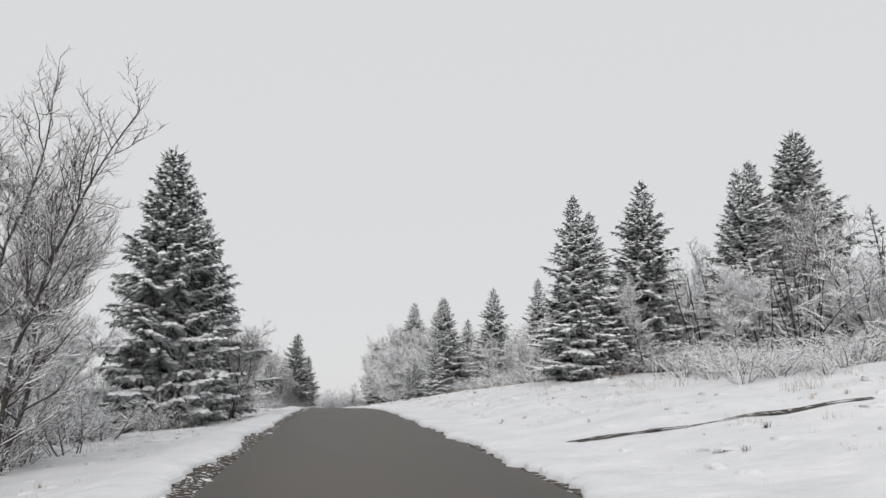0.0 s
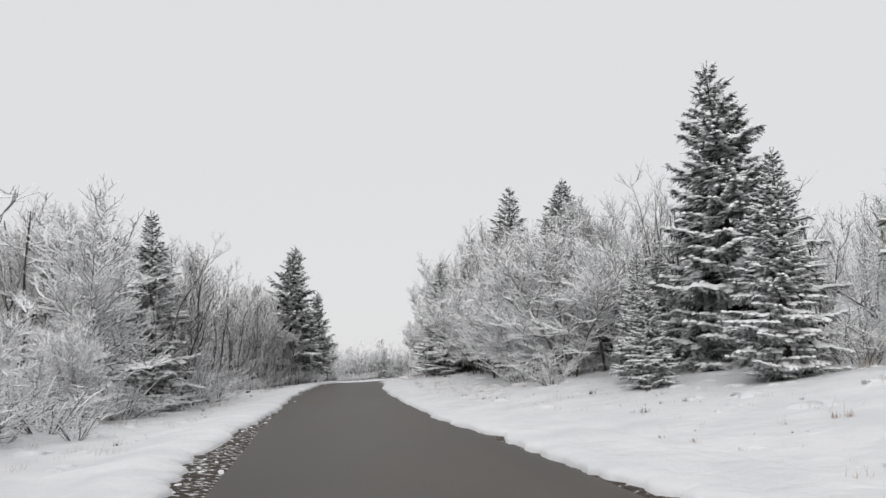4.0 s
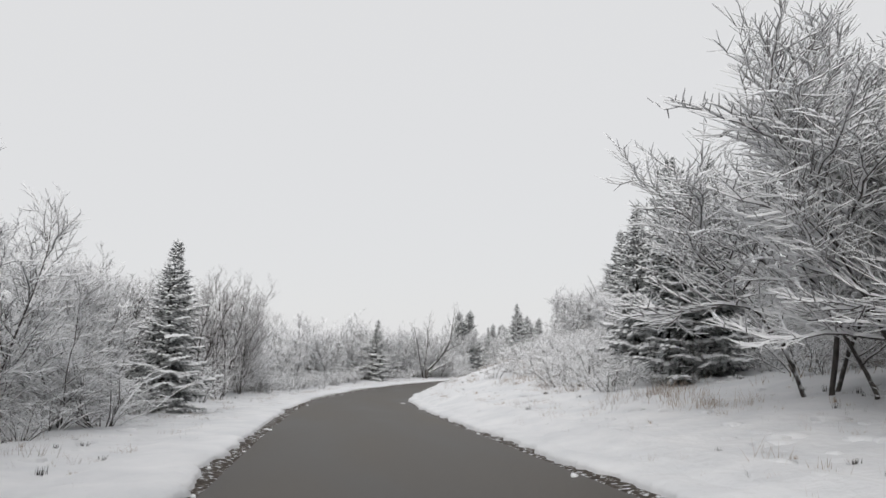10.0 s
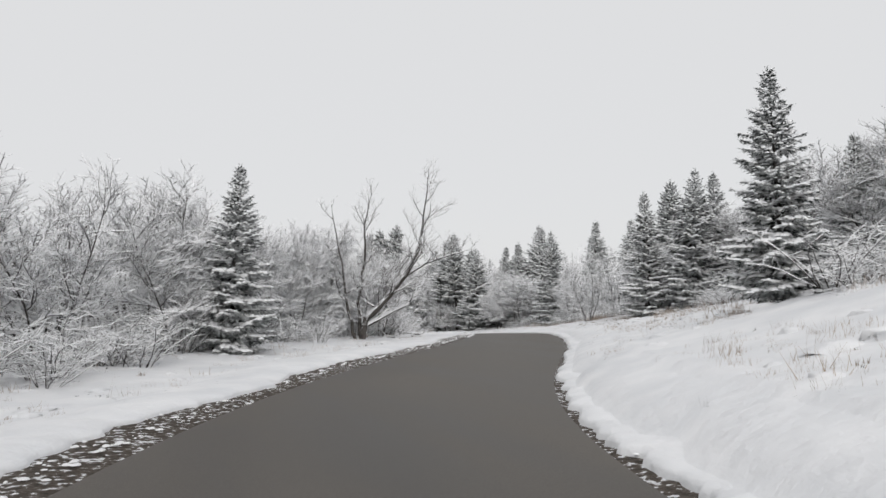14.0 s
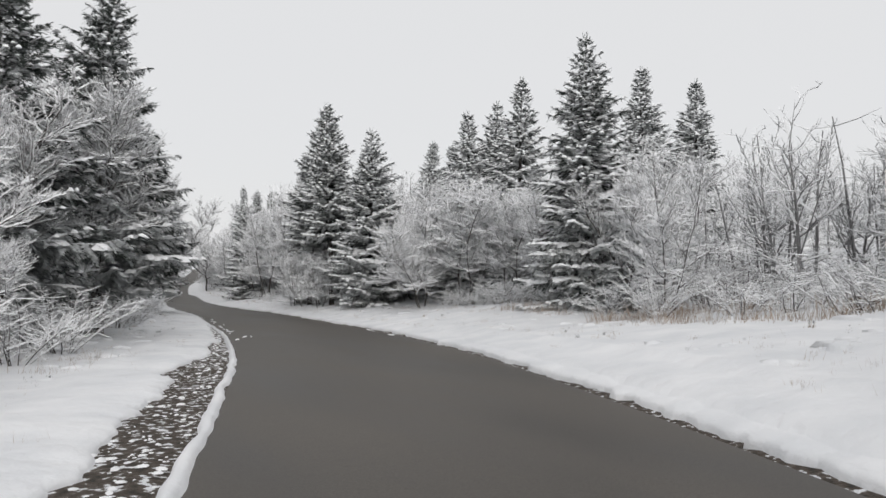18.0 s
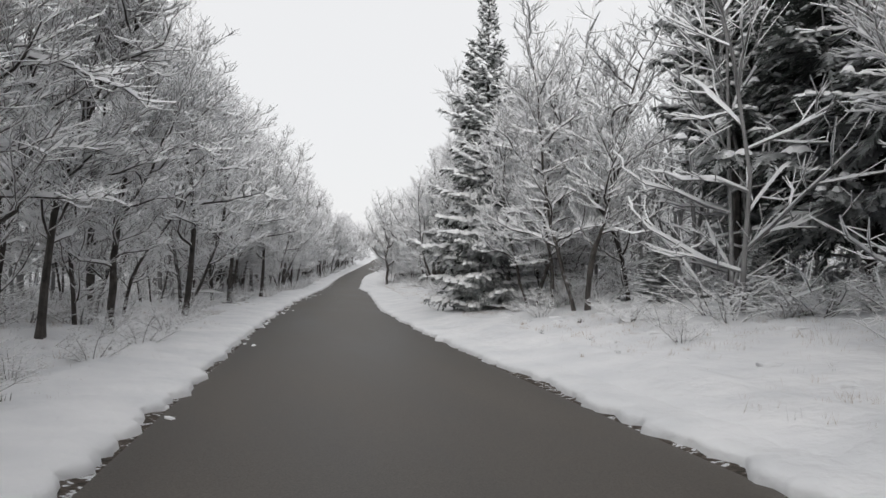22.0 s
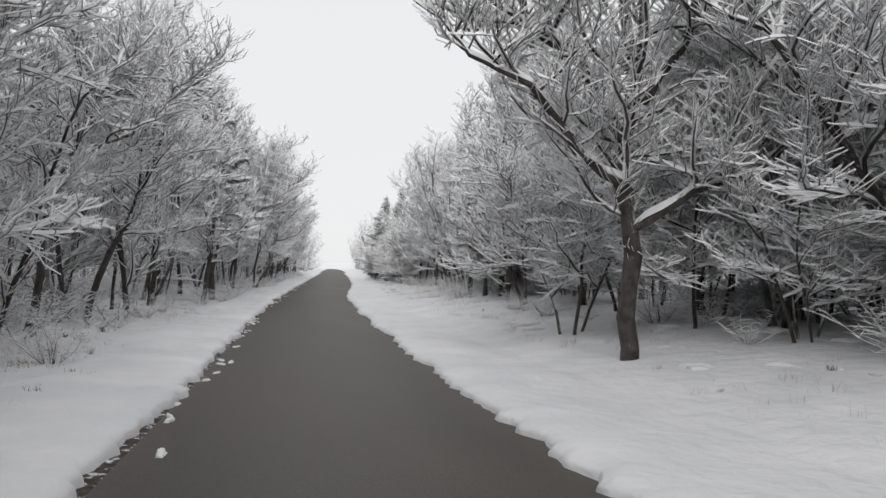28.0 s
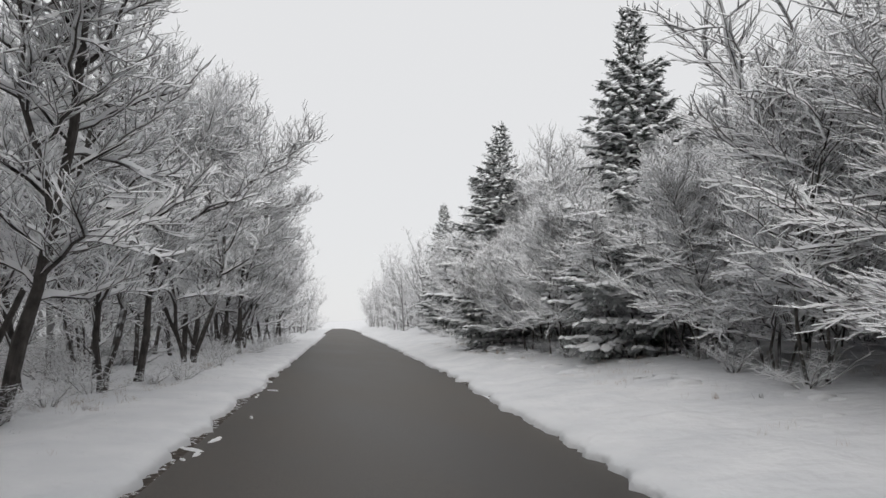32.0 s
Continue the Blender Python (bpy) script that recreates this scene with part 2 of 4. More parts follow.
near = [2.2, 2.6, 3.0, 3.5, 4, 4.6, 5.2, 6, 6.8, 7.6, 8.6, 9.6, 11, 12.5, 14, 16, 18.5, 22, 27, 34, 45, 60, 90, 160, 400, 1500]
DS = [-d for d in reversed(near)] + near
rows_y = [-1500, -400, -150, -90] + [-60 + i * 0.8 for i in range(700)] + [520, 560, 640, 800, 1200, 2500]
grid = []
for y in rows_y:
    c = float(np.interp(y, YS, CS))
    x0 = float(road_x(y))
    grid.append([(x0 + d / c, y, ground(x0 + d / c, y)) for d in DS])
tagged(new("ground", sheet("ground", grid, SNOW)), "uneven snow-covered ground beside the road", "snow", kind="structure")


def along(y, d, dz):
    c, h = float(np.interp(y, YS, CS)), float(np.interp(y, YS, HS))
    return (float(road_x(y)) + d * c, y - d * c * h, float(road_z(y)) + dz)


grid = [[along(y, d, 0.05 - 0.012 * d * d / 2) for d in (-2.9, -1.9, -0.9, 0, 0.9, 1.9, 2.9)] for y in np.arange(-60, 640, 1.5)]
tagged(new("road", sheet("road", grid, ASPHALT)), "damp grey-brown asphalt road cleared of snow", "road", kind="structure")

# strips of leaf litter and gravel showing at the road's edges
for s, nm in ((-1, "shoulder_left"), (1, "shoulder_right")):
    grid = []
    for y in np.arange(-40, 560, 0.7):
        wd = bare(y, s) + 0.4 + 0.2 * noise.noise((y * 0.12, s * 9, 0))
        e = edge(y, s)
        grid.append([along(y, s * d, z) for d, z in ((e - 0.12, 0.004), (e + 0.03, 0.022), (e + 0.3, 0.05), (e + max(wd, 0.45), 0.075))])
    tagged(new(nm, sheet(nm, grid, EARTH)), "dark strip of leaf litter and gravel at the road's edge", "road shoulder", kind="structure")

# snow lying up to the asphalt with a ragged edge
for s, nm in ((-1, "verge_left"), (1, "verge_right")):
    grid = []
    for y in np.arange(-40, 480, 0.13):
        gap = noise.noise((y * 0.35, s * 3, 2)) * 0.16 + noise.noise((y * 1.1, s * 3, 7)) * 0.16 + noise.noise((y * 3.1, s, 3)) * 0.13 + noise.noise((y * 7.3, s, 5)) * 0.08
        gap += 0.12 * max(0, noise.noise((y * 0.06, s * 4, 11))) + bare(y, s) + 0.03
        row = []
        e = edge(y, s) - 0.02 + max(gap, -0.2)
        for k, (dd, dz) in enumerate(((0, -0.045), (0.015, 0.03), (0.06, 0.075), (0.25, 0.11), (0.7, 0.12), (1.3, 0.12), (2.0, 0.0))):
            d = e + dd if k < 5 else max(e + dd, edge(y, s) + dd + 0.2)
            p = along(y, s * d, 0)
            base = ground(p[0], p[1]) if k > 4 else float(road_z(y)) + 0.05
            if k == 6:
                base -= 0.06
            bump_z = 0.05 * noise.noise((p[0] * 1.3, p[1] * 1.3, 1)) + 0.025 * noise.noise((p[0] * 3.5, p[1] * 3.5, 4)) if 2 < k < 6 else 0
            row.append((p[0], p[1], base + dz * (1 if k < 5 else 0.6) + bump_z))
        grid.append(row)
    tagged(new(nm, sheet(nm, grid, SNOW)), "snow verge with a ragged edge along the asphalt", "snow verge", kind="structure")


# ---- trees ----
class Build:
    """Collects tapered tubes, tufts and lying snow for one mesh."""

    def __init__(self):
        self.v, self.f = [], []

    def tube(self, pts, radii, sides):
        base = len(self.v)
        n = len(pts)
        point = radii[-1] < 0.004
        for i, p in enumerate(pts):
            ax = (pts[min(i + 1, n - 1)] - pts[max(i - 1, 0)]).normalized()
            if i == n - 1 and point:
                self.v.append(tuple(p))
                break
            u = ax.cross(Vector((0.31, 0.17, 0.93))).normalized()
            w = ax.cross(u)
            for k in range(sides):
                a = 2 * math.pi * k / sides
                self.v.append(tuple(p + (u * math.cos(a) + w * math.sin(a)) * radii[i]))
        for i in range(n - 1):
            for k in range(sides):
                a, b2 = base + i * sides + k, base + i * sides + (k + 1) % sides
                if i == n - 2 and point:
                    self.f.append((a, b2, base + (i + 1) * sides))
                else:
                    self.f.append((a, b2, b2 + sides, a + sides))

    def ridge(self, pts, radii, wide, high):
        """Snow on the upper side of a limb."""
        base = len(self.v)
        n = len(pts)
        for i, p in enumerate(pts):
            ax = pts[min(i + 1, n - 1)] - pts[max(i - 1, 0)]
            flat = Vector((ax.y, -ax.x, 0))
            flat = flat.normalized() if flat.length > 1e-4 else Vector((1, 0, 0))
            end = 0.4 if i in (0, n - 1) else random.uniform(0.75, 1.3)
            lie = 0.3 + 0.7 * math.hypot(ax.x, ax.y) / max(ax.length, 1e-5)
            w = (radii[i] * 0.95 + wide * lie) * end
            top = p + Vector((0, 0, radii[i] + high * end * lie))
            lo = p + Vector((0, 0, radii[i] * 0.3))
            self.v += [tuple(lo + flat * w), tuple(top), tuple(lo - flat * w)]
        for i in range(n - 1):
            a = base + i * 3
            self.f += [(a, a + 1, a + 4, a + 3), (a + 1, a + 2, a + 5, a + 4)]

    def feather(self, p, way, sd, length, wide, droop, n, sag=0.3):
        """A drooping spray with pointed twiglets on both sides of its rib."""
        base = len(self.v)
        for i in range(n + 1):
            f = i / n
            self.v.append(tuple(p + way * (length * f) - UP * (droop * length * f * f)))
        for sgn in (-1, 1):
            for i in range(n):
                f = (i + random.uniform(0.55, 1.05)) / n
                w = wide * (1.0 - 0.75 * f) * random.uniform(0.65, 1.2) * min(1, 0.45 + 2 * f)
                self.v.append(tuple(p + way * (length * min(f + 0.10, 1.08)) + sd * (sgn * w) - UP * (droop * length * f * f + sag * w)))
                t = len(self.v) - 1
                self.f.append((base + i, t, base + i + 1) if sgn > 0 else (base + i + 1, t, base + i))

    def drift(self, p, way, sd, length, wide, droop, high):
        """Snow lying along a spray: a low rounded strip, ragged at its edges."""
        base = len(self.v)
        n = 3
        for i in range(n + 1):
            f = i / n
            c = p + way * (length * f) - UP * (droop * length * f * f)
            w = wide * (0.35, 1.0, 0.85, 0.25)[i] * random.uniform(0.7, 1.25)
            h = high * (0.3, 1.0, 0.9, 0.2)[i] * random.uniform(0.7, 1.3)
            self.v += [tuple(c + sd * w - UP * (0.25 * w)), tuple(c + sd * (w * 0.4) + UP * h), tuple(c - sd * (w * 0.45) + UP * h * 0.9), tuple(c - sd * w - UP * (0.25 * w))]
        for i in range(n):
            for k in range(3):
                a = base + i * 4 + k
                self.f.append((a, a + 1, a + 5, a + 4))

    def pad(self, c, ax, sd, ln, wd, hi):
        """A rounded lump of lying snow."""
        base = len(self.v)
        n = 5
        for ring, (s, z) in enumerate(((1.0, 0.0), (0.72, 0.75))):
            for k in range(n):
                a = 6.283 * k / n + 0.3 * ring
                j = random.uniform(0.75, 1.2)
                self.v.append(tuple(c + ax * (math.cos(a) * ln * s * j) + sd * (math.sin(a) * wd * s * j) + Vector((0, 0, hi * z))))
        self.v.append(tuple(c + Vector((0, 0, hi))))
        for k in range(n):
            k2 = (k + 1) % n
            self.f += [(base + k, base + k2, base + n + k2, base + n + k), (base + n + k, base + n + k2, base + 2 * n)]

    def mesh(self, name, material):
        me = bpy.data.meshes.new(name)
        me.from_pydata(self.v, [], self.f)
        me.materials.append(material)
        me.update()
        return me


def bend(p, way, length, n, droop, wobble):
    pts = [p.copy()]
    way = way.normalized()
    for i in range(n):
        way = (way + Vector((random.gauss(0, wobble), random.gauss(0, wobble), random.gauss(0, wobble) + droop))).normalized()
        pts.append(pts[-1] + way * length / n)
    return pts


def taper(r0, r1, n):
    return [r0 + (r1 - r0) * i / n for i in range(n + 1)]


def at(pts, f):
    n = len(pts) - 1
    i = min(int(f * n), n - 1)
    return pts[i].lerp(pts[i + 1], f * n - i), (pts[i + 1] - pts[i]).normalized()


UP = Vector((0, 0, 1))


# for limbs, branches and twigs: step along the line, gap between the offshoots, their share of the length and least length
FINE = ((0.26, 0.165, 0.42, 0.30), (0.2, 0.10, 0.45, 0.15), (0.3, 0, 0, 0))
ROUGH = ((0.5, 0.34, 0.42, 0.40), (0.5, 0.30, 0.45, 0.2), (0.9, 0, 0, 0))


def grow(bl, p, way, ln, r, level, lift, snow, thick, kit):
    """A gnarled limb with its branches and twigs, and the snow along them."""
    limbs, twigs, cap = bl
    step, gap, share, least = kit[level - 1]
    n = 1 if level == 3 else max(2, int(ln / step))
    w = way.normalized()
    pts = [p.copy()]
    g = (0.24, 0.28, 0.1)[level - 1] * (1.0 if kit is FINE else 1.3)
    for i in range(n):
        w = (w + Vector((random.gauss(0, g), random.gauss(0, g), random.gauss(0, g * 0.8) + lift * (0.5 + i / n) / n))).normalized()
        pts.append(pts[-1] + w * ln / n)
    rad = [r * (1 - i / n) ** 0.75 + 0.002 for i in range(n + 1)]
    if level == 1:
        limbs.tube(pts, rad, 5 if kit is FINE else 3)
    else:
        twigs.tube(pts, [q * thick for q in rad[:-1]] + [0.002], 3)
    run = pts[-1] - pts[0]
    lie = math.hypot(run.x, run.y) / max(run.length, 1e-5)
    if lie > 0.28:
        cap.ridge(pts, rad, (0.015 if level > 1 else 0.026) * snow, (0.023 + 0.55 * min(r, 0.06)) * snow)
    if not gap:
        return
    m = max(2, int(ln / gap))
    for j in range(m):
        f = 0.1 + 0.89 * (j + random.random()) / m
        q, ax = at(pts, f)
        sd = ax.cross(UP)
        sd = sd.normalized() if sd.length > 1e-3 else Vector((1, 0, 0))
        sd = sd * (1 if j % 2 else -1)
        ang = random.uniform(0.5, 1.15)
        way2 = ax * math.cos(ang) + sd * math.sin(ang) + UP * random.uniform(-0.22, 0.42)
        ln2 = (share * ln * (1.15 - f) + least) * random.uniform(0.55, 1.25)
        r2 = min(rad[min(int(f * n), n)] * 0.7, 0.003 + 0.0055 * ln2)
        grow(bl, q, way2, ln2, r2, level + 1, lift, snow, thick, kit)


def crown(bl, pts, rad, limbs, reach, rise, start, snow, thick, kit, flat=0.0):
    """Limbs set all the way up a stem, longest at a third of its height."""
    a0 = random.uniform(0, 6.28)
    for k in range(limbs):
        f = start + (0.99 - start) * (k + random.random()) / limbs
        p, stem = at(pts, f)
        b = a0 + k * 2.4 + random.uniform(-0.6, 0.6)
        ln = reach * (0.30 + 0.70 * math.sin(math.pi * min(1.0, 0.28 + 0.66 * f))) * random.uniform(0.6, 1.15)
        way = Vector((math.cos(b), math.sin(b), rise + 1.3 * f * f + random.uniform(-0.25, 0.25))) + stem * 0.25
        r = min(rad[min(int(f * (len(rad) - 1)), len(rad) - 1)] * 0.62, 0.007 + 0.011 * ln)
        grow(bl, p, way, ln, r, 1, 0.55 - flat, snow, thick, kit)


def bare_tree(seed, height, stems, reach, limbs, rise=0.3, start=0.2, snow=1.0, thick=1.0, flat=0.0, tilt=0.16, forks=2, kit=FINE, deep=0.4, twig=TWIG):
    """Leafless tree with snow on its limbs, as meshes: trunk, crown, snow."""
    random.seed(seed)
    bl = limbs_b, twigs, cap = Build(), Build(), Build()
    trunks = []
    a0 = random.uniform(0, 6.28)
    near = kit is FINE
    for s in range(stems):
        a = a0 + s * 6.28 / stems + random.uniform(-0.5, 0.5)
        lean = tilt * random.uniform(0.6, 1.3) if stems > 1 else 0.05
        hh = height * random.uniform(0.82, 1.0)
        r0 = 0.0095 * height * random.uniform(0.8, 1.1) / (stems ** 0.4)
        off = 0.16 if stems > 1 else 0.0
        n = 12 if near else 5
        pts = bend(Vector((math.cos(a) * off, math.sin(a) * off, -deep)), Vector((math.cos(a) * lean, math.sin(a) * lean, 1)), hh + deep, n, 0.015, 0.1)
        rad = [r0 * (1 - i / n) ** 0.8 + 0.004 for i in range(n + 1)]
        rad = [q * random.uniform(0.88, 1.14) for q in rad]
        rad[0] *= 1.5
        wood = Build()
        trunks.append(wood)
        wood.tube(pts, rad, 8 if near else 4)
        crown(bl, pts, rad, limbs, reach, rise, start, snow, thick, kit, flat)
        for k in range(forks):
            f = random.uniform(0.3, 0.6)
            p, ax = at(pts, f)
            b = random.uniform(0, 6.28)
            m = 8 if near else 3
            q = bend(p, ax + Vector((math.cos(b), math.sin(b), 0)) * random.uniform(0.35, 0.7), hh * (1 - f) * random.uniform(0.75, 1.0), m, 0.07, 0.13)
            rq = taper(r0 * (1 - f) ** 0.8 * 0.75, 0.004, m)
            limbs_b.tube(q, rq, 6 if near else 3)
            crown(bl, q, rq, int(limbs * 0.55), reach * 0.72, rise + 0.15, 0.2, snow, thick, kit, flat)
    return [("trunk", w, BARK, "dark bare trunk") for w in trunks] + [("branchwork", limbs_b, BARK, "dark snow-dusted limbs"), ("crown", twigs, twig, "fine bare twigs" if twig is DARK_TWIG else "frosted grey twigs"), ("snow", cap, CAP, "white snow lying along the branches")]


def crooked_tree(seed, curves, thick=1.0):
    """Tree whose stems follow given curves: points, base radius, limbs, snow and reach."""
    random.seed(seed)
    bl = limbs_b, twigs, cap = Build(), Build(), Build()
    stems = []
    for ctrl, r0, limbs, snow, reach in curves:
        wood = Build()
        stems.append(wood)
        ctrl = [Vector(p) for p in ctrl]
        n = 4 * (len(ctrl) - 1)
        pts = [at(ctrl, i / n)[0] + Vector((random.gauss(0, 0.03), random.gauss(0, 0.03), 0)) for i in range(n + 1)]
        rad = [(r0 * (1 - i / n) ** 0.8 + 0.006) * random.uniform(0.85, 1.15) for i in range(n + 1)]
        wood.tube(pts, rad, 8)
        cap.ridge(pts[:n], [q * 0.85 for q in rad[:n]], 0.020 * snow, 0.055 * snow)
        crown(bl, pts, rad, limbs, reach, 0.25, 0.2, min(snow, 1.3), thick, FINE)
    return [("trunk" if k == 0 else "bough", w, BARK, "dark curving trunk" if k == 0 else "dark crooked bough") for k, w in enumerate(stems)] + [("branchwork", limbs_b, BARK, "dark snow-dusted limbs"), ("crown", twigs, TWIG, "fine bare twigs"), ("snow", cap, CAP, "snow lying on the limbs")]


def shrub(seed, height, stems, l2, l3, twig=1.0):
    random.seed(seed)
    limbs, twigs, cap = Build(), Build(), Build()
    for s in range(stems):
        a = s * 2.4 + random.uniform(-0.5, 0.5)
        tilt = random.uniform(0.25, 1.2)
        p1 = bend(Vector((math.cos(a) * 0.2, math.sin(a) * 0.2, -0.1)), Vector((math.cos(a) * tilt, math.sin(a) * tilt, 1)), height * random.uniform(0.6, 1.15), 4, -0.05, 0.12)
        rad1 = taper(0.016, 0.003, 4)
        limbs.tube(p1, rad1, 3)
        cap.ridge(p1, rad1, 0.008, 0.026)
        for j in range(l2):
            p, ax = at(p1, 0.12 + 0.87 * (j + random.random()) / l2)
            b = random.uniform(0, 6.28)
            p2 = bend(p, Vector((math.cos(b), math.sin(b), random.uniform(0.0, 0.9))), height * random.uniform(0.15, 0.38), 2, 0.0, 0.15)
            twigs.tube(p2, [0.0065 * twig, 0.005 * twig, 0.002], 3)
            cap.ridge(p2, [0.006, 0.005, 0.003], 0.005, 0.018)
            for q in range(l3):
                p, ax = at(p2, random.uniform(0.2, 0.95))
                b = random.uniform(0, 6.28)
                p3 = p + Vector((math.cos(b), math.sin(b), random.uniform(0.0, 0.8))) * random.uniform(0.1, 0.28)
                twigs.tube([p, p3], [0.005 * twig, 0.002], 3)
                if q % 2 == 0:
                    cap.ridge([p, p3], [0.004, 0.002], 0.005, 0.016)
    return [("brushwood", limbs, BARK, "thin dark stems"), ("crown", twigs, TWIG, "frosted twigs"), ("snow", cap, CAP, "snow on the twigs")]


def spruce(seed, height, width, step=0.34, per=7, gap=0.17, bare=0.05, snow=0.5, ragged=0.25, fine=6, needle=NEEDLE):
    """Spruce: trunk with boughs in whorls, drooping sprays of needles, snow lying on them."""
    random.seed(seed)
    wood, arms, needles, cap = Build(), Build(), Build(), Build()
    tp = bend(Vector((0, 0, -0.3)), Vector((random.gauss(0, 0.02), random.gauss(0, 0.02), 1)), height + 0.3, 8, 0, 0.012)
    wood.tube(tp, taper(0.014 * height, 0.012, 8), 8)
    z = height * bare
    lop = random.uniform(0, 6.28)
    while z < height - 0.25:
        f = z / height
        n = per if f < 0.75 else max(4, per - 2)
        a0 = random.uniform(0, 6.28)
        swell = random.uniform(1 - ragged, 1 + ragged * 0.6)
        for b in range(n):
            a = a0 + b * 6.283 / n + random.uniform(-0.4, 0.4)
            ln = width * ((1 - f) ** 0.76) * swell * random.uniform(0.72, 1.12) * (1 + 0.14 * math.cos(a - lop)) + 0.10
            if f < bare + 0.08:
                ln *= 0.75
            core, _ = at(tp, min((z + 0.3 + random.uniform(-0.5, 0.5) * step) / (height + 0.3), 0.999))
            way = Vector((math.cos(a), math.sin(a), -0.22 + 1.0 * f ** 1.8 + random.uniform(-0.12, 0.12)))
            ns = max(2, int(ln / 0.5))
            pts = bend(core, way, ln, ns, 0.06, 0.06)
            arms.tube(pts, taper(0.006 + 0.008 * ln, 0.003, ns), 3)
            m = max(2, int(ln * 0.92 / gap))
            for j in range(m):
                g = 0.1 + 0.88 * (j + random.random()) / m
                p, ax = at(pts, g)
                sd = ax.cross(UP).normalized()
                for sgn in (-1, 1):
                    sl = min(0.9, 0.36 * ln * (1.12 - g) + 0.13) * random.uniform(0.7, 1.2)
                    w2 = (ax * random.uniform(0.6, 0.95) + sd * sgn * random.uniform(0.55, 0.95) + UP * random.uniform(-0.22, 0.06)).normalized()
                    s2 = (w2.cross(UP).normalized() + UP * random.uniform(-0.5, 0.5)).normalized()
                    dr = random.uniform(0.15, 0.45)
                    needles.feather(p, w2, s2, sl, 0.08 + 0.2 * sl, dr, fine)
                    needles.feather(p + w2 * (0.25 * sl), (w2 + Vector((random.gauss(0, 0.3), random.gauss(0, 0.3), random.uniform(-0.7, -0.1)))).normalized(), s2, sl * 0.7, 0.06 + 0.2 * sl, dr, max(3, fine - 2))
                    if random.random() < snow:
                        hs = w2.cross(UP).normalized()
                        cap.drift(p + w2 * (sl * random.uniform(0.1, 0.5)) + UP * 0.02, w2, hs, sl * random.uniform(0.3, 0.65), 0.055 + 0.2 * sl * random.uniform(0.5, 1.2), dr * 0.7, random.uniform(0.02, 0.07))
                if j % 2:
                    needles.feather(p, (ax * 0.4 - UP * random.uniform(0.5, 1.1) + sd * random.uniform(-0.4, 0.4)).normalized(), sd, random.uniform(0.12, 0.3), 0.06, 0, 4)
            p, ax = at(pts, 0.62)
            needles.feather(p, ax, ax.cross(UP).normalized(), 0.36 * ln + 0.16, 0.07 + 0.07 * ln, 0.05, fine)
            if random.random() < snow + 0.2:
                cap.drift(p + UP * 0.02, ax, ax.cross(UP).normalized(), 0.3 * ln + 0.08, 0.05 + 0.05 * min(ln, 2), 0.0, random.uniform(0.03, 0.06))
        z += step * random.uniform(0.75, 1.25) * (1.0 if f < 0.7 else 0.72)
    for k in range(4):
        a = k * 1.57 + random.random()
        needles.feather(tp[-1] - UP * 0.45, Vector((math.cos(a) * 0.16, math.sin(a) * 0.16, 1)).normalized(), Vector((-math.sin(a), math.cos(a), 0)), 0.65, 0.06, 0, 5)
    return [("trunk", wood, BARK, "dark straight trunk"), ("branchwork", arms, BARK, "dark drooping boughs"), ("crown", needles, needle, "dark grey-green needles"), ("snow", cap, CAP, "snow lying on the boughs")]


def thing(name, parts, label, category, group=""):
    root = new(name)
    for nm, bl, material, lab in parts:
        ob = new(nm, bl.mesh(nm, material))
        ob.parent = root
        tagged(ob, lab, kind="stuff" if nm in ("snow", "branchwork", "crown", "brushwood") else "")
    return tagged(root, label, category, group)


class Kind:
    """A plant built once, then set out in copies."""

    def __init__(self, name, parts, label, category, group, height):
        self.name, self.parts, self.label, self.category, self.group, self.height, self.first = name, parts, label, category, group, height, None

    def put(self, x, y, height, turn=None, sink=0.0, wide=1.0, label="", lean=0.0):
        turn = random.uniform(0, 360) if turn is None else turn
        k = height / self.height
        m = pose(x, y, ground(x, y) - sink, random.uniform(-2, 2), random.uniform(-2, 2) + lean, 0) @ pose(0, 0, 0, 0, 0, turn) @ Matrix.Diagonal((k * wide, k * wide, k, 1))
        if self.first is None:
            self.first = ob = thing(self.name, self.parts, self.label, self.category, self.group)
        else:
            ob = copy_thing(self.first, Matrix.Identity(4))
        ob.matrix_basis = m
        if label:
            tagged(ob, label)
        return ob


DECID = "trees along the road"
SPR = "spruces along the road"
# seed, stems, reach, limbs, rise, start, forks
forest = [Kind("bare_tree", bare_tree(s, 10, st, re, li, ri, sr, 1.6, 1.0, 0.1, 0.14, fo), "leafless tree with an upright trunk and snow-lined branches", "tree", DECID, 10)
          for s, st, re, li, ri, sr, fo in ((1, 1, 2.6, 34, 0.2, 0.2, 2), (2, 2, 2.3, 21, 0.25, 0.22, 1), (3, 1, 2.8, 32, 0.15, 0.25, 3), (5, 2, 2.3, 23, 0.3, 0.18, 1), (9, 1, 2.4, 38, 0.1, 0.22, 2))]
thorn = [Kind("thorn_tree", bare_tree(s, 6, st, re, li, ri, sr, 1.3, 1.1, 0.3, ti, fo), "low wide leafless tree with layered snow-laden branches", "tree", "low trees at the wood's edge", 6)
         for s, st, re, li, ri, sr, ti, fo in ((6, 3, 2.6, 19, 0.12, 0.22, 0.3, 1), (7, 4, 2.3, 16, 0.18, 0.2, 0.35, 0), (8, 2, 2.8, 25, 0.08, 0.24, 0.25, 1))]
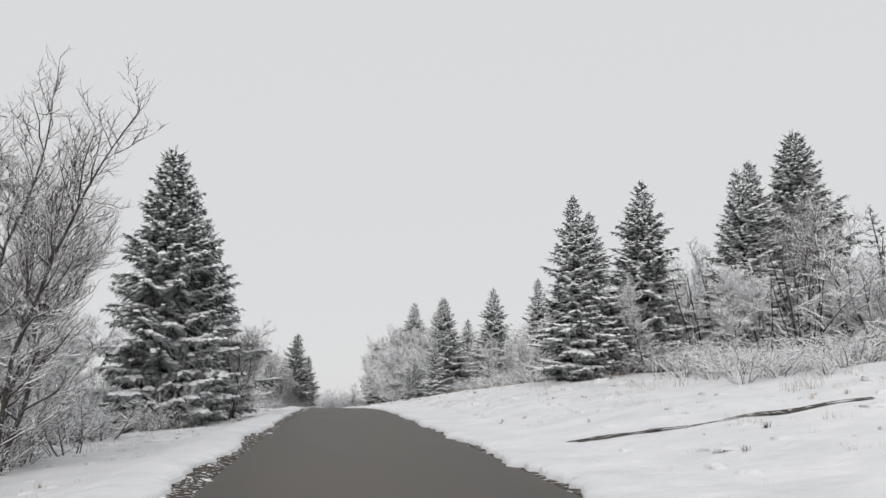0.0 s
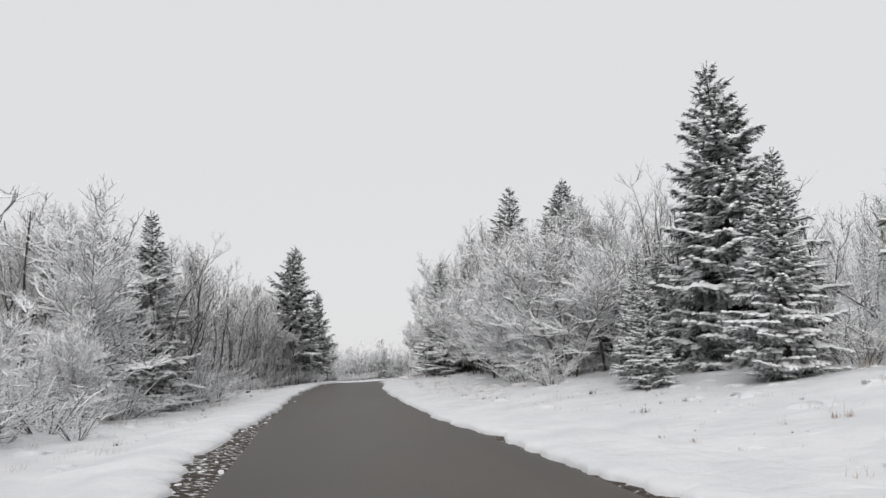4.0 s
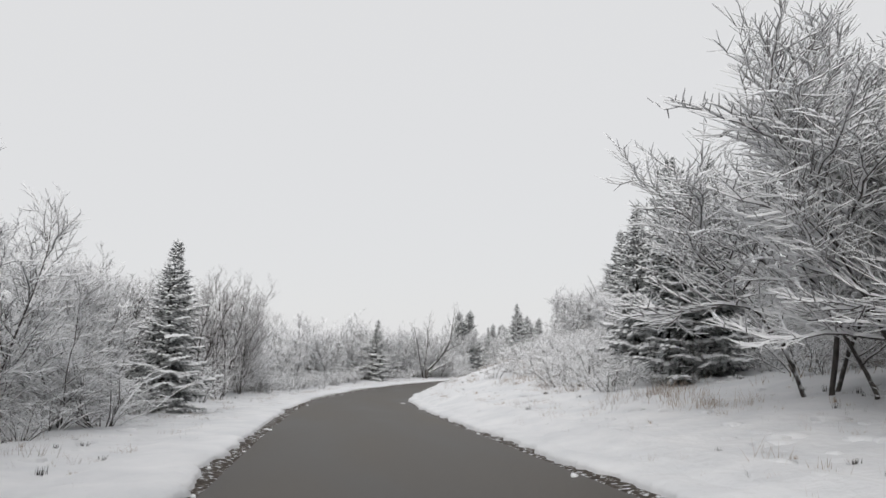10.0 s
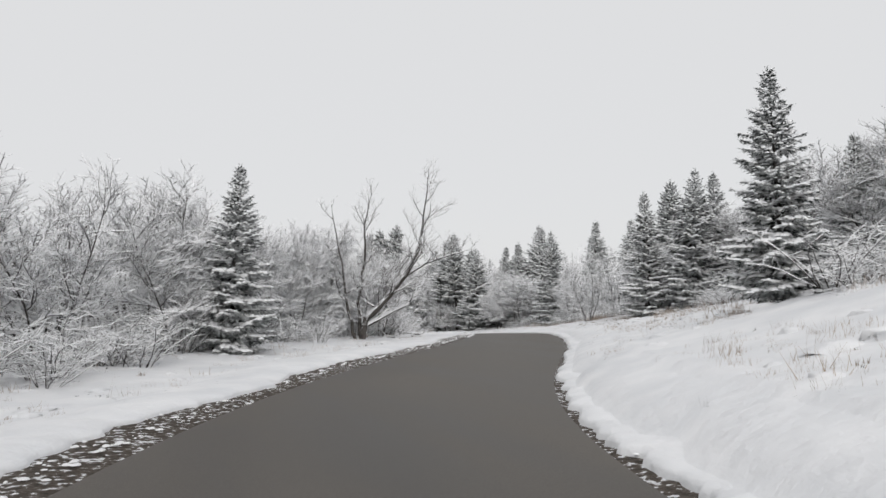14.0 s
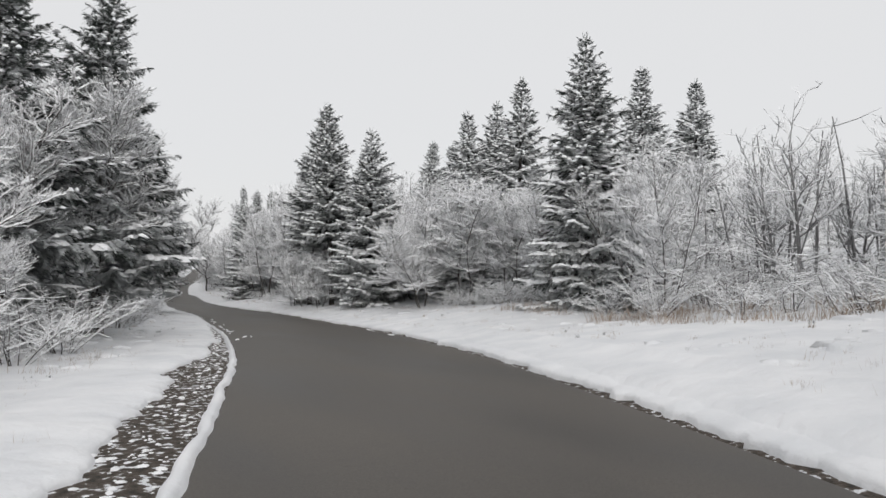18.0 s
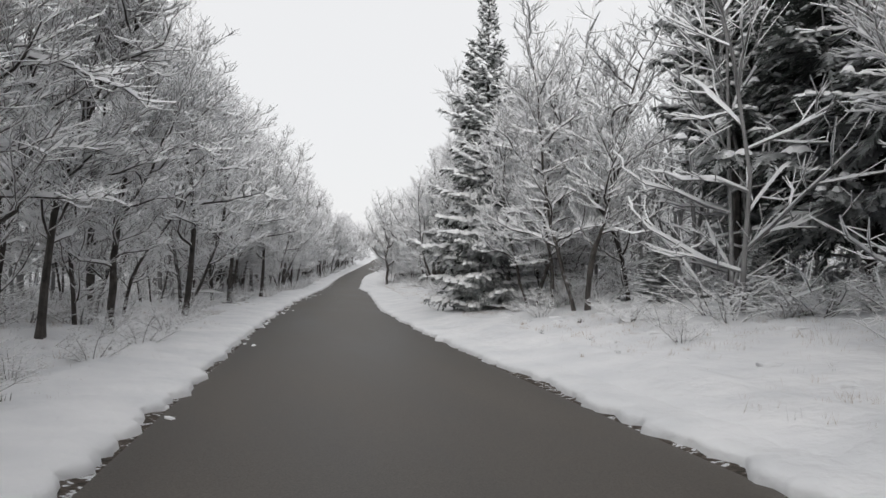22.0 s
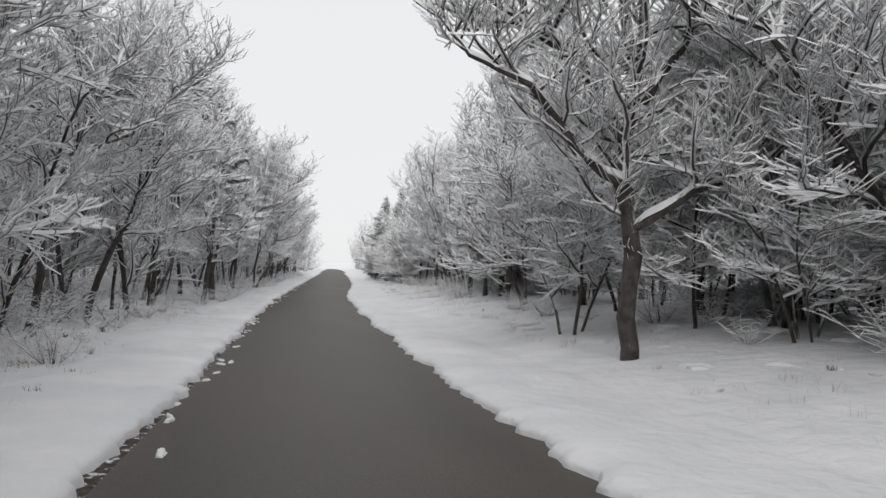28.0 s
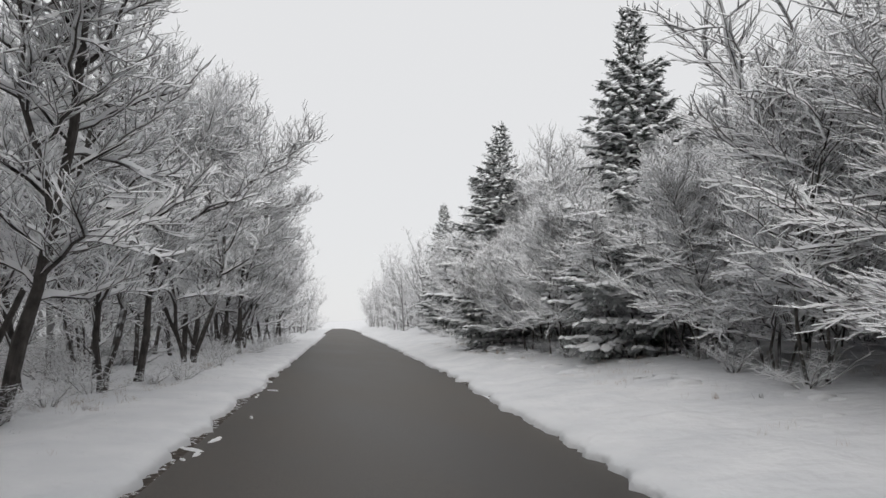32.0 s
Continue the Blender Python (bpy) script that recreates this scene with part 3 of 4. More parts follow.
dusky = [Kind("bare_tree", bare_tree(s, 8, st, re, li, ri, 0.12, 0.45, 1.0, 0.0, 0.2, fo, twig=DARK_TWIG), "brown leafless tree with dense twigs and little snow", "tree", DECID, 8)
         for s, st, re, li, ri, fo in ((41, 3, 2.0, 20, 0.5, 1), (42, 2, 2.3, 24, 0.6, 2), (43, 4, 1.8, 16, 0.45, 0))]
young = [Kind("sapling", bare_tree(s, 6, 1, 1.3, 20, 0.4, 0.12, 1.1, 1.2, 0.0, 0.1, 0), "slender young bare tree dusted with snow", "sapling", "saplings among the trees", 6) for s in (15, 16, 17)]
bushes = [Kind("shrub", shrub(s, 2, st, 9, 4, 1.0), "low leafless shrub coated with snow", "shrub", "shrubs at the wood's edge", 2) for s, st in ((21, 15), (22, 19), (23, 13))]
SPRUCE_LABEL = "dark green spruce with snow on its drooping boughs"
spruces = [Kind("spruce", spruce(s, 10, w, st, pr, gp, br, sn, rg, fi), SPRUCE_LABEL, "spruce tree", SPR, 10)
           for s, w, st, pr, gp, br, sn, rg, fi in ((31, 2.75, 0.31, 7, 0.19, 0.02, 1.0, 0.25, 6), (32, 2.4, 0.31, 7, 0.19, 0.02, 1.0, 0.3, 6), (33, 3.2, 0.28, 8, 0.15, 0.03, 0.75, 0.22, 9), (34, 3.1, 0.29, 8, 0.15, 0.15, 0.3, 0.3, 9), (35, 3.0, 0.30, 8, 0.15, 0.36, 0.85, 0.35, 9))]

# spruces that stand out: x, y, height, kind
KEY = [(-9.5, 14, 13, 2), (15.7, 33.3, 9.6, 0), (11.4, 31.5, 8.6, 1), (12.6, 32.6, 7.8, 1), (23.6, 32, 11.4, 2), (21.9, 33, 10, 1), (19.4, 30.5, 9, 0),
       (12.7, 72.3, 9.6, 0), (12.6, 82.5, 6.0, 1), (11.6, 75.5, 4.4, 1), (16.9, 81.6, 8.3, 0), (9.2, 71.8, 3.8, 1), (10.5, 66.5, 5.2, 1), (16.2, 66, 9.2, 0), (8.6, 69.5, 3.0, 1), (21.9, 70.4, 10, 1), (20.3, 59, 8.5, 0),
       (-6.2, 79.1, 7.2, 1), (-9.2, 85, 7.6, 1), (-11.5, 81, 7.4, 0),  (-6.4, 111.5, 8, 0),
       (11.9, 90.1, 8.6, 1), (11.8, 110, 10.8, 0), (13.0, 117, 9.5, 1), (13.9, 107, 14, 0), (17.2, 107.5, 14.6, 2), (8.0, 105.6, 8.5, 1), (12.6, 109.4, 10.4, 0),
       (-1.9, 125.9, 9.0, 3), (-2.6, 151, 5.4, 1), (12.6, 135.3, 8.6, 1), (12.9, 146, 6.6, 0), (14.4, 152.6, 6.3, 1), (17.0, 151, 7.5, 0), (23.2, 171.9, 6.8, 1), (27.4, 183.4, 6.8, 0), (19.8, 184.6, 5.2, 1), (28.2, 189.5, 4.8, 1),
       (8.9, 195.2, 5.6, 1), (7.4, 204.8, 5.6, 1), (33.6, 207, 7.2, 1), (34.6, 205, 8, 0), (36.4, 204.6, 7.8, 1),
       (54.4, 244, 11.2, 1), (43.8, 235.4, 9.2, 0), (48.8, 246.6, 11, 1), (46.8, 248, 9.5, 1), (43.8, 254, 9.8, 0), (44.8, 257, 9.2, 1), (50.9, 261, 10.5, 1), (57.6, 268, 12, 1), (55.2, 259.4, 13, 0), (61.8, 246.7, 11.5, 1),
       (26.4, 236.8, 9.6, 3), (29.0, 241.3, 10.8, 3), (45.0, 267, 10.5, 1), (43.6, 264.0, 12.5, 4), (43.6, 259.6, 12.5, 4), (33.0, 262.5, 11, 3), (31.3, 258, 12, 4), (49.5, 297.1, 9.5, 0), (49.9, 302.5, 9.5, 3),
       (50.7, 315.6, 7.8, 4), (57.0, 338.4, 11.5, 4), (58.0, 361, 8.0, 3), (47.6, 367.6, 10.5, 4), (65.0, 396.5, 8.0, 1), (66.3, 407.2, 8.4, 0), (75.5, 436.8, 10, 1), (56.0, 322, 9.5, 3)]
random.seed(5)
for x, y, h, k in KEY:
    spruces[k].put(x, y, h, wide=1.15 if k < 2 else 1.05)
spruces[3].put(-3.5, 111.6, 11.2, wide=1.1)
spruces[1].put(45.9, 291.2, 11.5, wide=0.85)
spruces[2].put(-6.4, 31.8, 11.6, wide=1.0)
for x, y, h in ((49.4, 281.9, 12.5), (49.8, 276.6, 12.0), (52.1, 310.8, 13.0), (54.0, 307.0, 12.0), (55.2, 312.5, 13.0), (53.0, 304.0, 12.0), (56.5, 316, 12)):
    spruces[4].put(x, y, h, label="tall dark spruce with a bare lower trunk")
for x, y, h in ((55.0, 309.0, 12.0), (57.0, 306.0, 12.0), (58.0, 312.0, 12.0), (50.8, 279.2, 12.5), (52.4, 284.0, 12.0), (52.6, 276.0, 12.0)):
    spruces[3].put(x, y, h)
for x, y, h in ((47.8, 282.8, 1.8), (48.6, 280.0, 1.5), (49.6, 308.4, 1.9), (51.2, 309.4, 2.4), (50.4, 306.6, 1.6)):
    spruces[0].put(x, y, h, wide=1.5, label="small young spruce bowed under snow")

# trees with a shape of their own
thorn[1].put(35.4, 216.4, 4.9, 60, wide=0.75, label="rounded bare tree with a forked dark trunk")
for x, y, h in ((36.6, 211.8, 4.6), (38.4, 213.6, 5.2), (38.0, 209.6, 5.0), (40.6, 216.0, 5.6)):
    forest[2].put(x, y, h)
spruces[2].put(43.6, 217.6, 10.0)
spruces[0].put(44.9, 220.2, 7.4)
for x, y, h in ((38.3, 309.5, 10.5), (37.2, 311.8, 11), (36.6, 307.6, 10), (37.8, 314.4, 11), (35.4, 309.6, 11)):
    random.choice(forest).put(x, y, h, lean=random.uniform(0, 6))
for x, y, h in ((-5.0, 104.6, 4.4), (-5.6, 106.4, 5.2), (-4.3, 106.2, 3.0), (-6.2, 103.2, 4.8)):
    random.choice(dusky).put(x, y, h, wide=0.8, label="bare tree with dark twigs in front of a spruce")
for x, y, h in ((29.8, 252.4, 6.2), (30.6, 255.2, 6.6), (29.0, 249.4, 6.0), (28.2, 246.0, 5.6)):
    random.choice((forest[3], thorn[2])).put(x, y, h, wide=0.8, label="dark bare tree with snowy twigs before the spruces")
for y, d, h in ((163, -8.2, 6.6), (166, -7.6, 7.0), (168.4, -7.2, 6.6), (170.6, -8.0, 7.2), (173.4, -8.6, 6.4)):
    p = along(y, d, 0)
    random.choice(dusky).put(p[0], p[1], h * 0.95, label="upright bare tree with dark trunks")
dusky[1].put(-5.9, 14.2, 6.7, 120, label="tall thin bare tree with several dark stems")
for x, y, h in ((-5.6, 110.6, 4.6), (-6.6, 113.2, 5.2), (-4.9, 112.6, 4.0), (-5.6, 116.2, 5.0), (-4.8, 119.2, 4.4), (-6.0, 121.6, 5.0)):
    random.choice(dusky).put(x, y, h, wide=0.8, label="dark bare thicket between two spruces")
for x, y, h in ((-3.5, 108.8, 4.6), (-2.8, 109.8, 3.6), (-4.6, 107.6, 5.4), (-2.7, 113.6, 4.6), (-2.6, 116.2, 4.8), (-3.0, 118.4, 5.0)):
    random.choice(dusky).put(x, y, h, wide=0.95, label="dark bare thicket in front of a spruce")
for x, y, h in ((-4.0, 107.2, 1.3), (-3.5, 109.2, 1.4), (-2.9, 111.4, 1.5), (-2.3, 113.4, 1.8), (-2.2, 115.8, 1.7), (-2.4, 118.4, 1.6)):
    bushes[1].put(x, y, h)
dusky[1].put(-4.4, 37.2, 5.3, wide=1.3, label="dark bare tree beside a large spruce")
dusky[2].put(-4.2, 35.4, 4.6, wide=1.25, label="dark bare tree beside a large spruce")
spruces[2].put(-5.9, 37.4, 10.8, wide=1.2)
spruces[1].put(-5.0, 32.3, 8.6, wide=0.8)
dusky[0].put(-5.3, 13.4, 6.9, 40, label="tall thin bare tree with several dark stems")
forest[1].put(51.3 - 0.5, 381.5, 11.5, 70, lean=9, label="large dark bare tree leaning over the road")
old = thing("old_tree", crooked_tree(62, (
    (((0, 0, -0.3), (0.05, 0, 1.6), (-0.15, 0.1, 3.0), (0.1, 0.1, 4.4), (0.3, 0.2, 6.0), (0.2, 0.3, 8.0), (0.4, 0.3, 10.2)), 0.145, 30, 1.2, 2.5),
    (((0, 0, 2.6), (-0.9, -0.2, 3.1), (-1.7, -0.3, 4.1), (-2.6, -0.2, 4.5), (-3.2, 0, 5.2)), 0.09, 22, 1.5, 1.8),
    (((-0.1, 0, 3.3), (-0.8, 0.2, 4.6), (-1.6, 0.3, 5.2), (-1.9, 0.4, 6.6), (-2.6, 0.5, 8.0)), 0.10, 22, 1.5, 2.0),
    (((0.1, 0, 4.0), (0.9, 0.2, 5.0), (1.4, 0.1, 6.6), (2.2, 0, 7.8), (2.5, 0, 9.4)), 0.10, 22, 1.4, 2.0),
    (((0, 0.1, 4.6), (-0.4, -0.4, 6.2), (-0.7, -0.5, 8.0), (-1.2, -0.6, 9.8)), 0.09, 20, 1.2, 2.0),
    (((0, 0, 2.0), (0.8, -0.5, 2.6), (1.9, -0.6, 3.0), (2.8, -0.8, 3.9)), 0.08, 18, 1.5, 1.8))),
    "old crooked leafless tree with thick snow-lined limbs", "tree", DECID)
old.matrix_basis = pose(52.6, 344.9, ground(52.6, 344.9), 0, 0, -12)
for x, y, h in ((-4.3, 126.2, 6.0), (-5.0, 128.6, 7.4), (-7.6, 121.5, 5.2), (-6.4, 126, 7.6)):
    dusky[0].put(x, y, h, label="thin bare tree standing before a dark spruce")
for x, y, h in ((-4.6, 123.0, 1.7), (-3.9, 125.2, 1.5), (-5.4, 121.0, 1.6), (-3.2, 126.8, 1.3), (-5.8, 124.4, 2.0), (-2.6, 130.5, 1.4), (-2.2, 132.4, 1.5)):
    bushes[0].put(x, y, h)
for x, y, h in ((-3.5, 125.4, 2.6), (-4.6, 123.8, 2.8), (-3.2, 130.0, 2.8), (-5.2, 127.3, 3.4), (-3.0, 127.4, 2.2)):
    random.choice(dusky).put(x, y, h * 1.2, wide=0.8, label="low bare thicket under a dark spruce")
thorn[1].put(21.5, 24.5, 3.6, 10, wide=1.3, label="low spreading bare tree with snow on its flat crown")
leaning = thing("leaning_tree", crooked_tree(61, (
    (((0, 0, -0.3), (0.25, 0, 0.8), (1.1, 0, 1.6), (2.0, 0, 2.6), (2.5, 0, 3.6), (2.8, 0, 4.6), (2.95, 0.1, 5.6), (3.2, 0.2, 7.0)), 0.15, 15, 0.4, 2.6),
    (((0, -0.1, -0.2), (0.3, 0.1, 0.5), (1.3, 0.5, 0.95), (2.3, 0.9, 1.35), (3.0, 1.3, 2.0), (3.6, 1.6, 2.9)), 0.085, 12, 1.3, 1.1),
    (((0, 0.1, -0.2), (-0.1, 0.3, 1.5), (0.3, 0.5, 3.2), (0.3, 0.6, 5.0), (0.7, 0.8, 6.8)), 0.085, 12, 0.5, 1.9),
    (((2.0, 0, 2.6), (2.9, -0.2, 3.2), (4.0, -0.2, 3.6), (5.2, -0.1, 3.9)), 0.05, 10, 0.4, 1.3),
    (((-0.2, 0.1, -0.2), (-0.6, 0.2, 1.5), (-0.8, 0.1, 3.2), (-1.3, 0.2, 5.8)), 0.075, 11, 0.5, 1.8))),
    "dark bare tree with a curving trunk and a low snow-covered limb", "tree", DECID)
leaning.matrix_basis = pose(15.2, 203.2, ground(15.2, 203.2) + 0.1, 0, 0, -4)
for y, d, h in ((204.5, -7.6, 4.8), (206.5, -6.8, 4.8), (208.5, -6.8, 4.3), (207.5, -8.8, 5.2), (210.5, -7.0, 3.8)):
    p = along(y, d, 0)
    random.choice(dusky).put(p[0], p[1], h, wide=1.1, label="dark bare thicket behind a leaning tree")

# first row of the woods: y range, side, distance from the middle of the road, step, height
EDGE = [(-10, 30, -1, 10.5, 3.6, 5.0), (30, 75, -1, 7.6, 2.6, 3.2), (75, 118, -1, 7.0, 2.8, 7.2), (118, 150, -1, 7.2, 3.2, 4.8), (150, 192, -1, 8.6, 3.2, 5.6),
        (192, 205, -1, 8.2, 2.3, 5.0), (205, 230, -1, 7.6, 2.0, 2.9), (230, 262, -1, 6.8, 2.4, 7.6), (262, 400, -1, 5.2, 2.7, 10.6), (400, 440, -1, 5.2, 2.4, 11.4),
        (24, 74, 1, 13.5, 4.5, 4.6), (76, 106, 1, 7.4, 2.4, 6.3), (106, 124, 1, 7.4, 1.8, 9.6), (124, 140, 1, 7.8, 2.0, 6.8), (140, 152, 1, 13.0, 3.0, 4.0), (152, 176, 1, 13.5, 2.6, 2.8), (176, 200, 1, 12.5, 3.0, 4.6), (200, 232, 1, 13.0, 3.2, 5.6),
        (232, 262, 1, 9.0, 3.0, 5.6), (262, 372, 1, 6.2, 2.3, 9.6), (372, 389, 1, 6.4, 2.0, 8.8), (389, 404, 1, 5.8, 1.9, 5.2), (404, 440, 1, 6.6, 2.4, 7.6)]
random.seed(9)
for y0, y1, s, d0, step, hh in EDGE:
    y = y0 + random.uniform(0, step)
    low = (s > 0 and 70 < y0 < 240) or (s < 0 and y0 < 225)
    while y < y1:
        p = along(y, s * (d0 + 0.3 + random.uniform(-0.5, 1.4)), 0)
        if s > 0 and (303.5 < y < 311 or 273.5 < y < 285):
            y += step
            continue
        tilt = -s * random.uniform(0, 9) if y > 225 else 0
        if (s < 0 and 78 < y < 128 and random.random() < 0.8) or (s < 0 and 150 < y < 178 and random.random() < 0.6) or (s < 0 and y < 24 and random.random() < 0.6):
            random.choice(dusky).put(p[0], p[1], hh * random.uniform(0.85, 1.15), wide=min(1.1, 7 / hh))
        elif low and (random.random() < (0.4 if s > 0 and 104 < y < 126 else 0.85) or 185 < y < 228):
            random.choice(thorn).put(p[0], p[1], hh * random.uniform(0.8, 1.05), wide=random.uniform(0.9, 1.1) * min(1, 7 / hh))
        elif y > 262 and random.random() < (0.85 if s > 0 and y > 389 else 0.4):
            p = along(y, s * (d0 + random.uniform(1.4, 3.0)), 0)
            random.choice(thorn).put(p[0], p[1], hh * random.uniform(0.6, 0.8) * (1.25 if s > 0 and y > 389 else 1.0), wide=random.uniform(0.65, 0.85))
        else:
            random.choice(forest).put(p[0], p[1], hh * random.uniform(0.8, 1.1), lean=tilt)
        if random.random() < 0.85:
            p = along(y + random.uniform(0, step), s * (d0 + random.uniform(0.4, 3.0)), 0)
            random.choice(young).put(p[0], p[1], hh * random.uniform(0.55, 0.9))
        y += step * random.uniform(0.7, 1.3)
    y = y0
    while y < y1:
        p = along(y, s * (d0 - 0.5 + random.uniform(-0.6, 0.9)), 0)
        if s > 0 and 78 < y < 138 and random.random() < 0.75:
            y += random.uniform(2.4, 4.8)
            continue
        random.choice(bushes).put(p[0], p[1], random.uniform(0.8, 1.9) * (0.5 if y > 262 else 1.0), wide=random.uniform(0.9, 1.5))
        y += random.uniform(2.4, 4.8) * (0.7 if y > 262 else 1.0)


for x, y, h in ((44.6, 249.6, 5.6), (46.6, 247.4, 6.2), (43.2, 246.6, 4.8), (48.4, 257.2, 7.4), (46.6, 254.8, 6.2), (42.3, 258.3, 3.2), (42.5, 261.8, 3.6), (42.9, 265.4, 3.4),
                (55.0, 346.4, 5.6), (56.6, 345.0, 6.0), (54.8, 343.6, 4.4), (57.8, 346.8, 6.4), (53.8, 348.6, 5.6), (58.6, 343.4, 5.6)):
    random.choice(thorn).put(x, y, h)
random.seed(12)
for y0, y1, d0, d1, step, h0, h1 in ((336, 372, 6.6, 9.6, 1.7, 3.6, 5.2), (388, 412, 5.0, 6.4, 1.3, 3.6, 4.6), (388, 424, 7.5, 12.0, 1.5, 5.6, 7.0)):
    y = y0
    while y < y1:
        p = along(y, random.uniform(d0, d1), 0)
        random.choice(thorn).put(p[0], p[1], random.uniform(h0, h1), wide=random.uniform(0.85, 1.1))
        y += step * random.uniform(0.6, 1.4)

# taller upright trees behind the snowy thickets
random.seed(10)
for y0, y1, s, d0, d1, step, h0, h1 in ((98, 128, 1, 9.0, 13.0, 1.6, 9.5, 11.5), (128, 142, 1, 10.0, 14.0, 2.0, 6.5, 8.0), (78, 98, 1, 11.0, 14.0, 2.6, 6.8, 8.4), (76, 126, -1, 9.5, 13.0, 2.4, 6.0, 7.6), (26, 76, 1, 19.0, 25.0, 3.4, 6.0, 8.0), (152, 188, 1, 17.0, 24.0, 2.6, 3.0, 4.2)):
    y = y0
    while y < y1:
        p = along(y, s * random.uniform(d0, d1), 0)
        random.choice(dusky if s < 0 or random.random() < 0.5 else forest[1:4]).put(p[0], p[1], random.uniform(h0, h1), wide=0.85)
        y += step * random.uniform(0.6, 1.4)


# the wood behind, one mesh
def template(parts):
    """Vertices, triangles and material numbers of a plant."""
    vs, ts, ms = [], [], []
    order = {"trunk": 0, "branchwork": 0, "brushwood": 0, "c": 0, "crown": 1, "snow": 2}
    for nm, bl, material, lab in parts:
        k = order[nm]
        o = len(vs)
        vs += bl.v
        for f in bl.f:
            for i in range(1, len(f) - 1):
                ts.append((o + f[0], o + f[i], o + f[i + 1]))
                ms.append(k)
    return np.array(vs), np.array(ts), np.array(ms)


VV, TT, MM = [], [], []
count = 0


def plant(tp, x, y, k, wide, first):
    global count
    v, t, m = tp
    a = random.uniform(0, 6.28)
    c, sn = math.cos(a), math.sin(a)
    q = np.stack([(v[:, 0] * c - v[:, 1] * sn) * k * wide + x, (v[:, 0] * sn + v[:, 1] * c) * k * wide + y, v[:, 2] * k + ground(x, y)], 1)
    VV.append(q)
    TT.append(t + count)
    MM.append(m + first)
    count += len(v)


# y range, side, distance, rows, step, height
WOODS = [(e[0], e[1], e[2], e[3] + (2.2 if e[0] > 220 else 1.0), 4, 2.5, e[5]) for e in EDGE] + [(440, 560, -1, 6.0, 4, 2.8, 11), (440, 560, 1, 6.4, 4, 2.8, 9.5)]


def pole(seed):
    """A thin trunk of the wood's inside with a few low twigs."""
    random.seed(seed)
    wood, twigs, cap = Build(), Build(), Build()
    pts = bend(Vector((0, 0, -0.3)), Vector((random.gauss(0, 0.08), random.gauss(0, 0.08), 1)), 7, 4, 0.02, 0.06)
    wood.tube(pts, taper(0.075, 0.02, 4), 4)
    for k in range(9):
        p, ax = at(pts, random.uniform(0.08, 0.95))
        b = random.uniform(0, 6.28)
        p2 = bend(p, Vector((math.cos(b), math.sin(b), random.uniform(-0.1, 0.6))), random.uniform(0.7, 1.8), 2, 0, 0.2)
        twigs.tube(p2, [0.02, 0.014, 0.003], 3)
        cap.ridge(p2, [0.014, 0.01, 0.004], 0.018, 0.035)
    return [("trunk", wood, BARK, ""), ("crown", twigs, TWIG, ""), ("snow", cap, CAP, "")]


def grove(seed, size, trees, poles, spruce_share, thick, hazed=False):
    """A patch of wood: bare trees, thin trunks and now and then a spruce."""
    random.seed(seed)
    kinds = [template(bare_tree(seed * 10 + i, 8, st, 2.2, 15, ri, 0.12, 1.5, thick, 0.1, 0.16, fo, ROUGH, 1.6)) for i, (st, ri, fo) in enumerate(((1, 0.2, 2), (2, 0.3, 1), (2, 0.15, 0), (1, 0.25, 3)))]
    sticks = [template(pole(seed * 10 + i)) for i in range(3)]
    dark = template(spruce(seed * 10 + 5, 10, 2.1, 0.6, 6, 0.45, 0.05, 0.6, 0.3, 4))
    random.seed(seed)
    out = []
    for k in range(trees + poles):
        x, y, a = random.uniform(-size / 2, size / 2), random.uniform(-size / 2, size / 2), random.uniform(0, 6.28)
        if k >= trees:
            tp, f, first = random.choice(sticks), random.uniform(0.7, 1.1), 0
        elif random.random() < spruce_share:
            tp, f, first = dark, random.uniform(0.75, 1.0), 3
        else:
            tp, f, first = random.choice(kinds), random.uniform(0.75, 1.1), 0
        v, t, m = tp
        c, sn = math.cos(a) * f, math.sin(a) * f
        out.append((np.stack([v[:, 0] * c - v[:, 1] * sn + x, v[:, 0] * sn + v[:, 1] * c + y, v[:, 2] * f], 1), t, m + first))
    # the pale set has distance haze put into its wood and needle colours
    return mesh_of("woodland", out, (HAZED_WOOD, HAZED_WOOD, CAP, HAZED_WOOD, HAZED_NEEDLE, CAP) if hazed else (BARK, TWIG, CAP, BARK, NEEDLE, CAP))


def mesh_of(name, pieces, materials):
    """One mesh out of many pieces."""
    o, tris = 0, []
    for v, t, m in pieces:
        tris.append(t + o)
        o += len(v)
    verts, tris, mats = np.concatenate([p[0] for p in pieces]), np.concatenate(tris), np.concatenate([p[2] for p in pieces])
    me = bpy.data.meshes.new(name)
    me.vertices.add(len(verts))
    me.vertices.foreach_set("co", verts.astype(np.float32).ravel())
    me.loops.add(len(tris) * 3)
    me.loops.foreach_set("vertex_index", tris.astype(np.int32).ravel())
    me.polygons.add(len(tris))
    me.polygons.foreach_set("loop_start", np.arange(0, len(tris) * 3, 3, dtype=np.int32))
    for mt in materials:
        me.materials.append(mt)
    me.polygons.foreach_set("material_index", mats.astype(np.int32))
    me.update(calc_edges=True)
    return me


